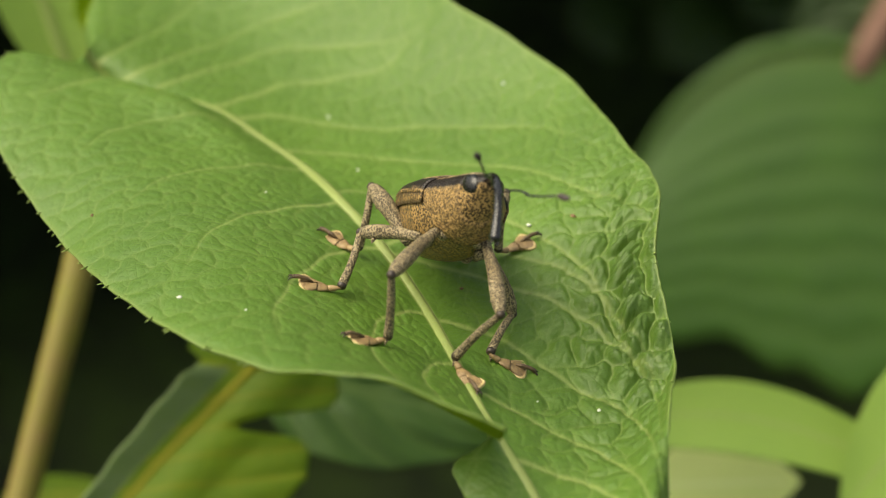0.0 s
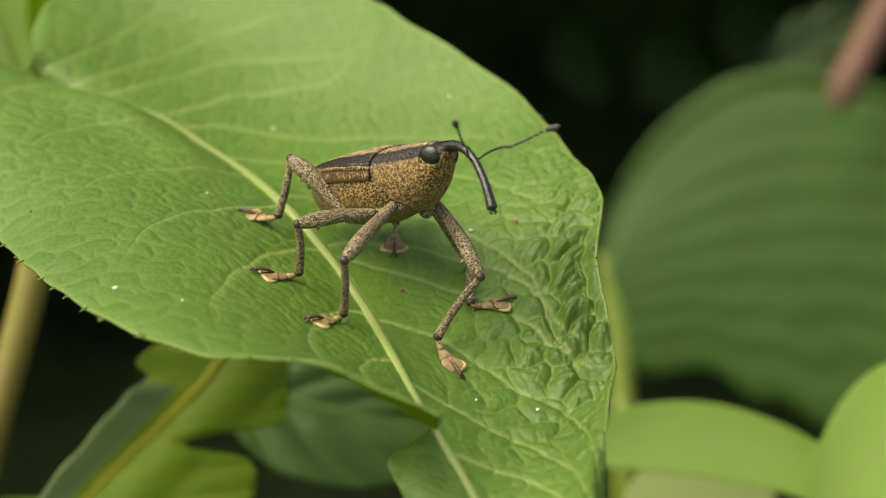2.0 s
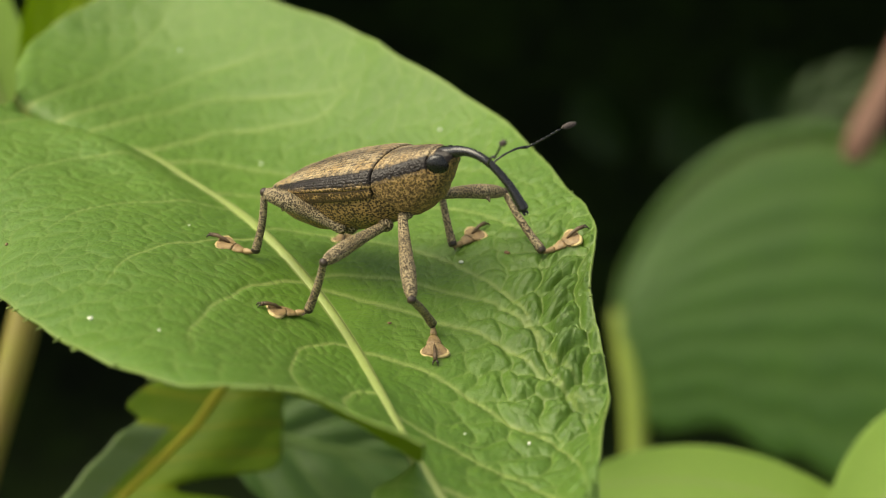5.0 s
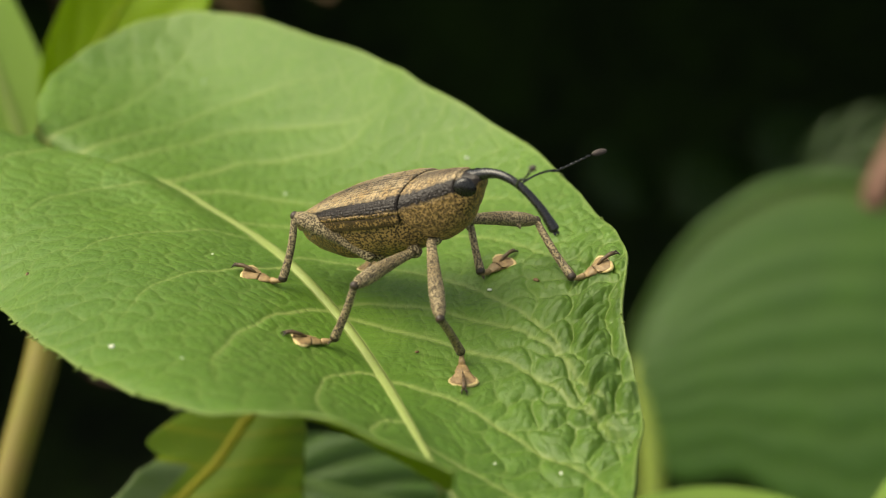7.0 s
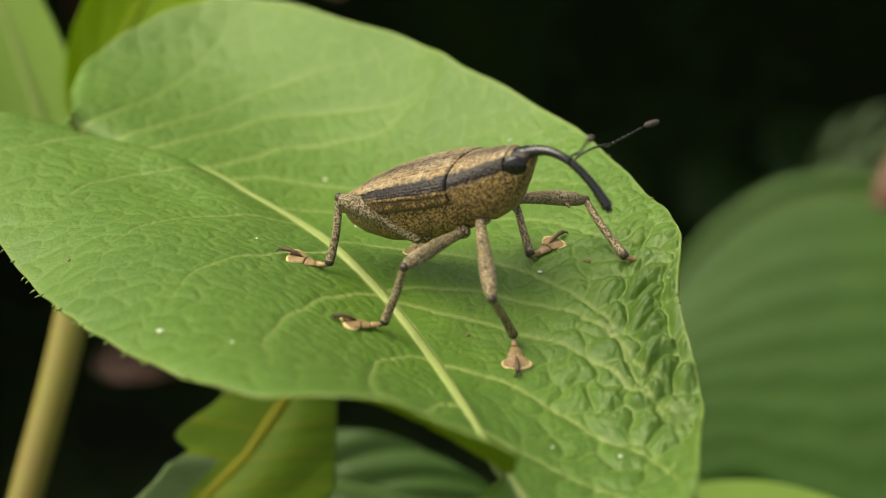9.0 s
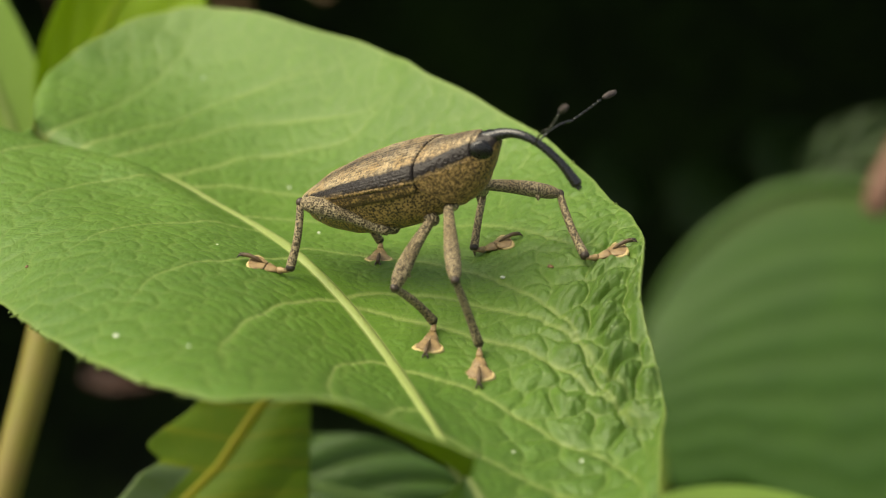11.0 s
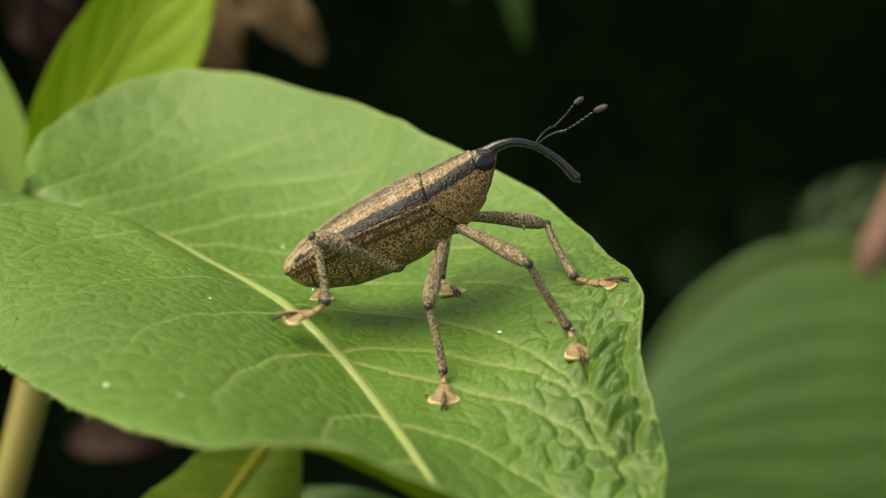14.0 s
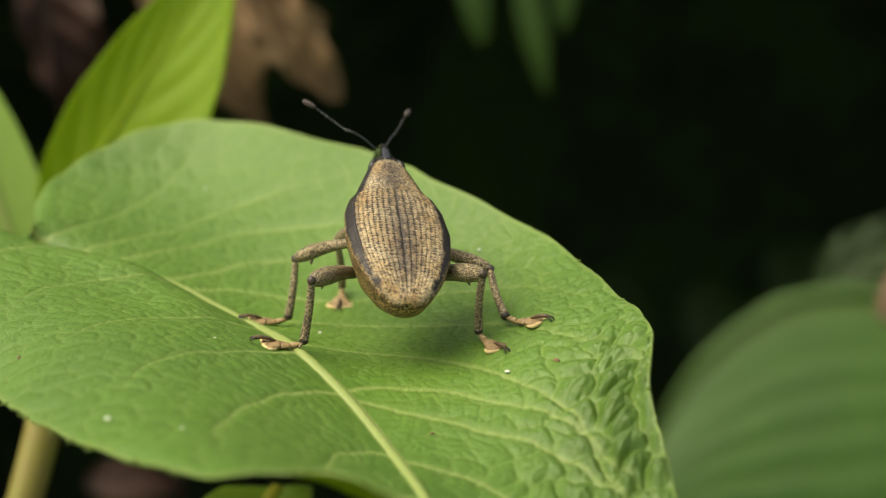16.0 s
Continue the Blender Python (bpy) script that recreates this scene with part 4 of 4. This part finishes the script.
# Each leg: hip, lengths of thigh and shin, and its steps on the leaf:
# from, to (s), ankle x, y, direction of the toes, and the way from hip to knee in the body's space
FRONT, MIDDLE, HIND = (3.24, 2.05, -2.6, 8.1, 6.4), (1.79, 2.9, -3.37, 6.7, 5.4), (-2.35, 2.9, -3.96, 7.6, 5.6)
STEPS = {
    "right_front": (-1, FRONT, [(0.0, 0.1, -9.3, -28.6, -150, 5.5, -4.0, -4.4), (0.4, 1.15, -8.3, -22.8, -122, -6.9, -2.6, -3.4), (1.4, 2.1, -8.2, -22.9, -135, 2.2, -6.4, -4.4),
                                (2.4, 3.2, -4.8, -21.5, -106, 2.6, -5.8, -5.0), (3.4, 4.25, -4.6, -22.8, -114, 2.7, -6.9, -3.2), (4.75, 9.0, 0.1, -16.8, -87, 3.7, -5.9, -4.2),
                                (10.5, 11.6, 0.4, -17.5, -92, 2.9, -6.6, -3.6), (11.9, 13.1, 0.4, -17.4, -92, 1.7, -6.7, -4.2), (13.35, 13.6, 4.1, -13.9, -78, 3.4, -6.2, -4.1),
                                (13.9, 14.05, 7.9, -10.6, -77, 4.4, -5.8, -3.5), (14.25, 14.75, 10.9, -6.2, 8, 6.5, -3.6, -3.2), (14.95, 15.5, 6.8, 1.6, -20, 4.7, -5.1, -3.2), (15.72, 16.0, -4.0, 14.5, 75, 6.0, -3.0, -3.8)]),
    "right_middle": (-1, MIDDLE, [(0.0, 1.05, -13.4, -21.8, -175, -5.3, -4.0, -0.8), (1.3, 2.2, -12.1, -18.4, -155, -2.3, -6.2, -1.0), (2.4, 3.8, -12.0, -18.5, -158, -1.4, -6.5, -0.9),
                                (4.0, 4.2, -11.6, -18.1, -165, -1.7, -6.5, -0.3), (4.4, 9.4, -10.1, -17.6, -160, -1.3, -6.6, -0.3), (9.9, 11.6, -3.1, -14.0, -100, -1.1, -5.9, -3.0),
                                (11.85, 13.65, -2.1, -12.3, -91, -1.4, -5.3, -3.8), (13.9, 14.45, -2.1, -13.6, -90, -2.6, -5.3, -3.2), (14.65, 15.2, 3.6, -7.6, -47, -3.2, -5.8, 0.5),
                                (15.4, 16.0, 2.7, 0.6, -30, -3.7, -5.6, -0.2)]),
    "right_hind": (-1, HIND, [(0.0, 0.1, -12.4, -14.0, 145, -5.7, -3.2, 3.9), (0.35, 1.8, -14.0, -11.2, 142, -5.5, -3.3, 4.0), (2.25, 5.0, -15.0, -10.0, 162, -6.2, -2.2, 3.8),
                                (5.2, 13.8, -14.8, -10.0, 166, -6.1, -1.6, 4.1), (14.2, 14.7, -7.9, -9.9, -132, -6.2, -3.4, 2.6), (14.95, 15.65, -3.2, -7.0, -90, -6.3, -2.8, 2.8),
                                (15.9, 16.0, 0.3, -1.3, -58, -5.8, -3.9, 2.9)]),
    "left_front": (1, FRONT, [(0.0, 1.1, -4.1, -28.1, -62, 5.7, 0.9, -5.6), (1.35, 2.2, -0.6, -23.2, -59, 5.5, 0.5, -5.9), (2.4, 3.1, -1.0, -23.7, -59, 3.4, 0.5, -7.3),
                                (3.35, 3.82, 6.0, -18.5, -40, 3.3, 4.8, -5.7), (4.12, 8.7, 9.4, -10.0, 22, 2.4, 7.2, -2.7), (10.5, 11.6, 9.2, -9.4, 14, 4.6, 5.5, -3.8),
                                (11.8, 12.75, 9.3, -8.8, 6, 6.6, 3.3, -3.2), (13.25, 13.7, 8.9, -5.0, 0, 5.7, 4.7, -3.3), (13.9, 14.2, 8.9, -4.2, -15, 7.0, 1.4, -3.8),
                                (14.65, 15.15, 3.6, 6.7, -25, -0.0, -8.0, -1.2), (15.4, 15.6, -6.0, 14.0, 0, 6.0, 3.0, -3.5), (15.85, 16.0, -12.2, 17.5, -92, 6.2, 0.9, -5.2)]),
    "left_middle": (1, MIDDLE, [(0.0, 0.6, -1.2, -25.2, -5, -2.9, 3.9, -4.6), (0.9, 2.15, 2.3, -18.3, 18, -2.2, 5.1, -3.1), (2.4, 3.3, 3.3, -11.0, 38, -2.6, 6.2, -0.0),
                                (3.5, 4.2, 3.1, -10.3, 20, -0.8, 6.3, -2.1), (4.75, 9.0, 1.8, -6.4, 45, -2.5, 5.9, -2.1), (10.5, 13.65, 0.2, -3.6, 20, -1.7, 5.7, -2.9),
                                (13.9, 14.6, -2.2, 4.1, -70, 0.1, 6.1, -2.4), (14.9, 15.2, -11.5, 7.7, 140, -4.3, 4.4, -2.6), (15.4, 15.6, -10.9, 7.6, 140, 2.9, 5.8, -1.7),
                                (15.85, 16.0, -16.5, 7.8, -165, 3.6, 4.4, -3.6)]),
    "left_hind": (1, HIND, [(0.0, 1.1, -0.3, -11.8, 30, -5.5, 3.3, 2.5), (1.6, 3.3, -4.3, -6.7, -90, -5.5, 3.3, 2.0), (3.8, 11.6, -7.8, 1.2, -92, -7.6, 0.1, 0.5),
                                (11.9, 14.2, -12.8, 4.8, -86, -7.4, 1.4, -0.2), (14.4, 14.8, -13.9, 9.2, 180, -4.2, 6.2, 1.3), (14.95, 15.1, -12.9, 0.8, -170, -3.7, 6.6, -1.1),
                                (15.35, 16.0, -14.1, -4.2, -165, -5.2, 4.3, 3.4)]),
}
LEGS = {key: (side, size, steps, leg_parts(weevil, size[3], size[4], 1.22 if size is HIND else 1.0)) for key, (side, size, steps) in STEPS.items()}


# ---- everything that moves ----
SWAY = [
    (0.0, mm(2.21, -0.18, 1.39, 0.55, -0.71, -0.91)),
    (0.5, mm(2.89, 0.48, 1.62, 0.38, -0.77, -0.94)),
    (1.0, mm(4.16, 0.39, 1.25, 0.34, -0.58, -0.92)),
    (1.5, mm(3.92, 0.62, -0.31, 0.34, 0.45, -0.74)),
    (2.0, mm(0.53, 0.78, 0.17, -0.30, 0.84, -0.67)),
    (2.5, mm(-0.78, 0.05, 0.01, 0.02, 0.65, -0.39)),
    (3.0, mm(-1.16, -0.24, -0.17, 0.24, 0.48, -0.44)),
    (3.5, mm(0.79, 1.01, -0.77, -0.15, 0.43, -0.02)),
    (4.0, mm(-0.01, -0.32, -1.15, -0.13, 0.43, -0.61)),
    (4.5, mm(-0.91, -0.41, -0.37, -0.25, 0.62, -0.19)),
    (7.0, mm(0.10, -0.43, 0.47, 0.05, -0.03, -0.17)),
    (7.5, mm(-1.11, 0.03, 0.22, -0.01, -0.04, 0.02)),
    (8.0, mm(0.21, -0.64, 0.68, 0.08, -0.37, 0.05)),
    (8.5, mm(3.24, -0.70, 1.28, 0.19, -0.68, -0.04)),
    (11.0, mm(0.43, 0.05, -0.24, -0.13, -0.42, 0.07)),
    (11.5, mm(-0.12, -0.27, -0.14, -0.11, -0.30, 0.02)),
    (12.0, mm(1.10, 0.76, -1.11, -0.34, -0.19, 0.22)),
    (12.5, mm(-1.48, -0.23, -1.09, -0.28, -0.15, 0.25)),
    (13.0, mm(-0.77, -0.37, -1.23, -0.27, -0.12, 0.15)),
    (13.5, mm(0.23, -0.23, -0.79, -0.38, -0.29, 0.29)),
    (14.0, mm(0.98, -0.39, -1.74, -0.65, 0.02, -0.05)),
    (14.5, mm(-0.45, -1.11, -2.21, -0.67, 0.07, -0.28)),
    (15.0, mm(-1.48, -1.17, -2.51, -1.38, 0.72, -0.09)),
    (15.5, mm(-1.38, -1.38, -3.24, -1.21, 0.33, 0.13)),
    (16.0, mm(0.78, -2.23, -2.87, -1.46, -0.17, 0.33)),
]
BODY = [
    (0.0, mm(-3.7, -17.4, 8.3, -22.3, -31.6, -73.5)),
    (0.5, mm(-4.4, -17.3, 9.0, -19.3, -29.2, -76.5)),
    (1.0, mm(-4.8, -15.7, 9.2, -12.7, -26.7, -74.5)),
    (1.5, mm(-4.4, -13.6, 8.9, -15.0, -22.8, -59.1)),
    (2.0, mm(-4.4, -12.8, 8.8, -15.0, -22.8, -51.6)),
    (2.5, mm(-4.7, -12.0, 9.2, -10.0, -16.5, -48.9)),
    (3.0, mm(-4.6, -11.9, 9.0, -11.4, -16.1, -49.4)),
    (3.5, mm(-4.7, -10.9, 9.2, -8.2, -16.4, -42.4)),
    (4.0, mm(-4.6, -10.6, 9.3, -3.2, -12.5, -36.0)),
    (4.5, mm(-4.5, -10.2, 9.6, -1.6, -14.5, -33.8)),
    (7.0, mm(-4.5, -9.0, 9.1, -0.1, -16.0, -32.6)),
    (8.7, mm(-4.7, -9.0, 9.1, 0.2, -15.8, -32.2)),
    (11.0, mm(-4.5, -7.0, 9.6, 2.4, -16.9, -27.0)),
    (12.0, mm(-5.0, -5.9, 9.5, -3.4, -17.4, -17.1)),
    (12.5, mm(-4.9, -5.3, 9.0, -5.4, -17.9, -15.5)),
    (13.0, mm(-5.0, -5.7, 9.1, -8.0, -18.9, -13.6)),
    (13.5, mm(-5.3, -5.2, 9.2, -6.9, -19.6, -4.9)),
    (14.0, mm(-4.9, -2.2, 9.0, -10.8, -18.9, 5.7)),
    (14.5, mm(-4.5, 0.9, 7.7, -7.1, -16.0, 21.6)),
    (15.0, mm(-4.6, 1.8, 8.3, 7.5, -17.6, 51.1)),
    (15.35, mm(-6.0, 2.1, 8.2, 2.0, -9.5, 66.0)),
    (15.5, mm(-6.1, 2.1, 8.2, 2.0, -8.9, 67.0)),
    (15.7, mm(-6.7, 4.5, 8.5, 8.0, -8.7, 97.0)),
    (16.0, mm(-6.8, 4.7, 8.5, 8.0, -8.7, 98.3)),
]
# antennae: seconds, then the way each points (forward, left, up)
FEELERS = [(0.0, (0.92, 0.38, -0.09), (0.85, -0.45, 0.10)), (0.5, (0.92, 0.39, -0.07), (0.83, -0.47, 0.12)), (1.0, (0.91, 0.41, -0.02), (0.82, -0.50, 0.15)),
           (1.5, (0.94, 0.33, 0.05), (0.79, -0.56, 0.17)), (2.0, (0.91, 0.34, 0.22), (0.67, -0.68, 0.28)), (2.5, (0.92, 0.31, 0.24), (0.65, -0.65, 0.39)),
           (3.0, (0.90, 0.33, 0.26), (0.65, -0.65, 0.39)), (3.5, (0.95, 0.22, 0.23), (0.65, -0.67, 0.36)), (4.0, (0.49, 0.87, 0.07), (0.69, -0.58, 0.43)),
           (4.5, (0.48, 0.87, 0.03), (0.70, -0.60, 0.38)), (7.0, (0.48, 0.87, -0.10), (0.71, -0.63, 0.31)), (7.5, (0.52, 0.85, -0.09), (0.71, -0.64, 0.30)),
           (11.0, (0.52, 0.86, -0.00), (0.75, -0.51, 0.42)), (12.0, (0.56, 0.83, 0.04), (0.78, -0.54, 0.33)), (12.5, (0.60, 0.80, 0.03), (0.78, -0.55, 0.30)),
           (13.0, (0.48, 0.88, 0.08), (0.87, -0.38, 0.31)), (13.5, (0.61, 0.80, -0.00), (0.86, -0.51, -0.04)), (14.0, (0.69, 0.73, 0.05), (0.81, -0.57, 0.15)),
           (14.5, (0.56, 0.82, 0.11), (0.83, -0.52, 0.20)), (15.0, (0.44, 0.87, -0.21), (0.98, -0.15, -0.11)), (15.5, (0.50, 0.80, 0.33), (0.90, -0.19, -0.40)),
           (16.0, (0.43, 0.87, 0.24), (0.92, -0.40, -0.01))]


def between(rows, t):
    """The pose at t, gliding through the rows."""
    times = [r[0] for r in rows]
    i = max(0, min(len(rows) - 2, int(np.searchsorted(times, t, side="right")) - 1))
    t0, t1 = times[i], times[i + 1]
    u = min(1.0, max(0.0, (t - t0) / (t1 - t0)))

    def value(k):
        q = rows[k][1].to_quaternion()
        if q.dot(rows[i][1].to_quaternion()) < 0:
            q.negate()
        return np.array([*rows[k][1].translation, *q])

    p0, p1 = value(i), value(i + 1)

    def slope(k):
        if k == 0 or k == len(rows) - 1:
            return (p1 - p0) / (t1 - t0)
        a, b, c = value(k - 1), value(k), value(k + 1)
        left, right = (b - a) / (times[k] - times[k - 1]), (c - b) / (times[k + 1] - times[k])
        return np.where(left * right > 0, 2 * left * right / (left + right + 1e-30), 0.0)

    m0, m1 = slope(i) * (t1 - t0), slope(i + 1) * (t1 - t0)
    v = (2 * u**3 - 3 * u**2 + 1) * p0 + (u**3 - 2 * u**2 + u) * m0 + (3 * u**2 - 2 * u**3) * p1 + (u**3 - u**2) * m1
    return Matrix.Translation(v[:3]) @ quaternion_matrix(v[3:] / np.linalg.norm(v[3:]))


def quaternion_matrix(q):
    w, x, y, z = q
    return Matrix(((1 - 2 * (y * y + z * z), 2 * (x * y - w * z), 2 * (x * z + w * y), 0), (2 * (x * y + w * z), 1 - 2 * (x * x + z * z), 2 * (y * z - w * x), 0),
                   (2 * (x * z - w * y), 2 * (y * z + w * x), 1 - 2 * (x * x + y * y), 0), (0, 0, 0, 1)))


def along(origin, way, up):
    """A pose at origin whose x axis runs along way and whose z axis leans to up."""
    x = Vector(way).normalized()
    y = Vector(up).cross(x).normalized()
    z = x.cross(y)
    return Matrix(((x.x, y.x, z.x, origin[0]), (x.y, y.y, z.y, origin[1]), (x.z, y.z, z.z, origin[2]), (0, 0, 0, 1)))


def step_at(steps, t):
    for k, row in enumerate(steps):
        if t <= row[1] or k == len(steps) - 1:
            if t >= row[0] or k == 0:
                return np.array(row[2:], float), 0.0
            a, b = np.array(steps[k - 1][2:], float), np.array(row[2:], float)
            b[2] = a[2] + (b[2] - a[2] + 180) % 360 - 180
            u = (t - steps[k - 1][1]) / (row[0] - steps[k - 1][1])
            e = u * u * (3 - 2 * u)
            far = min(1.0, math.hypot(b[0] - a[0], b[1] - a[1]) / 6)
            return a * (1 - e) + b * e, 3.0 * far * math.sin(math.pi * u)


def leg_pose(side, size, steps, body, t):
    """Poses of thigh, shin and foot in the body's space."""
    hip = Vector((size[0], side * size[1], size[2])) * S
    row, lift = step_at(steps, t)
    x, y, toe = row[:3]
    ground = leaf_height(x, y)
    ankle = Vector((x, y, ground + 0.70 + lift)) * S
    c, s = math.cos(radians(toe)), math.sin(radians(toe))
    rise = (leaf_height(x + 2.4 * c, y + 2.4 * s) - ground - 0.15) / 2.4 if lift == 0 else -0.1
    inv = body.inverted()
    a = inv @ ankle
    thigh, shin = size[3] * S, size[4] * S
    d = a - hip
    reach = min(max(d.length, abs(thigh - shin) + 0.0003), thigh + shin - 0.0001)
    d.normalize()
    a = hip + d * reach
    f = (thigh**2 - shin**2 + reach**2) / (2 * reach)
    h = math.sqrt(max(thigh**2 - f**2, 0))
    hint = Vector(row[3:6])
    out = (hint - d * hint.dot(d)).normalized()
    knee = hip + d * f + out * h
    lean = out - d * 0.2
    turn = inv.to_3x3()
    foot = along(a, turn @ Vector((c, s, max(-0.6, min(0.6, rise)))), turn @ Vector((0, 0, 1)))
    return along(hip, knee - hip, lean), along(knee, a - knee, lean), foot


def motions():
    ticks = [round(0.1 * k, 1) for k in range(161)]
    sway = {t: between(SWAY, t) for t in ticks}
    walk(leaf, [(t, sway[t]) for t in ticks])
    for ob in CRUMBS:
        x, y, z, turn = ob["spot"]
        del ob["spot"]
        walk(ob, [(t, sway[t] @ mm(x, y, z, 0, 0, turn)) for t in ticks])
    for ob, share in ((yel_a, 0.8), (yel_b, 0.8), (stem, 0.55), (low_d, 0.7), (low_a, 0.35), (low_b, 0.35)):
        walk(ob, [(t, Matrix.Identity(4).lerp(sway[t], share)) for t in ticks])
    poses = {t: between(BODY, t) for t in ticks}
    walk(weevil, [(t, sway[t] @ poses[t]) for t in ticks])
    for side, size, steps, (femur, tibia, tarsus) in LEGS.values():
        rows = [(t, leg_pose(side, size, steps, poses[t], t)) for t in ticks]
        for k, ob in enumerate((femur, tibia, tarsus)):
            walk(ob, [(t, r[k]) for t, r in rows])
    for k, ob, root in ((1, antenna_left, (11.4, 0.38, 1.05)), (2, antenna_right, (11.4, -0.38, 1.05))):
        times = [r[0] for r in FEELERS]
        ways = np.array([r[k] for r in FEELERS])
        walk(ob, [(t, along(Vector(root) * S, [np.interp(t, times, ways[:, a]) for a in range(3)], (0.02, 0, 1))) for t in ticks[::2]])


motions()
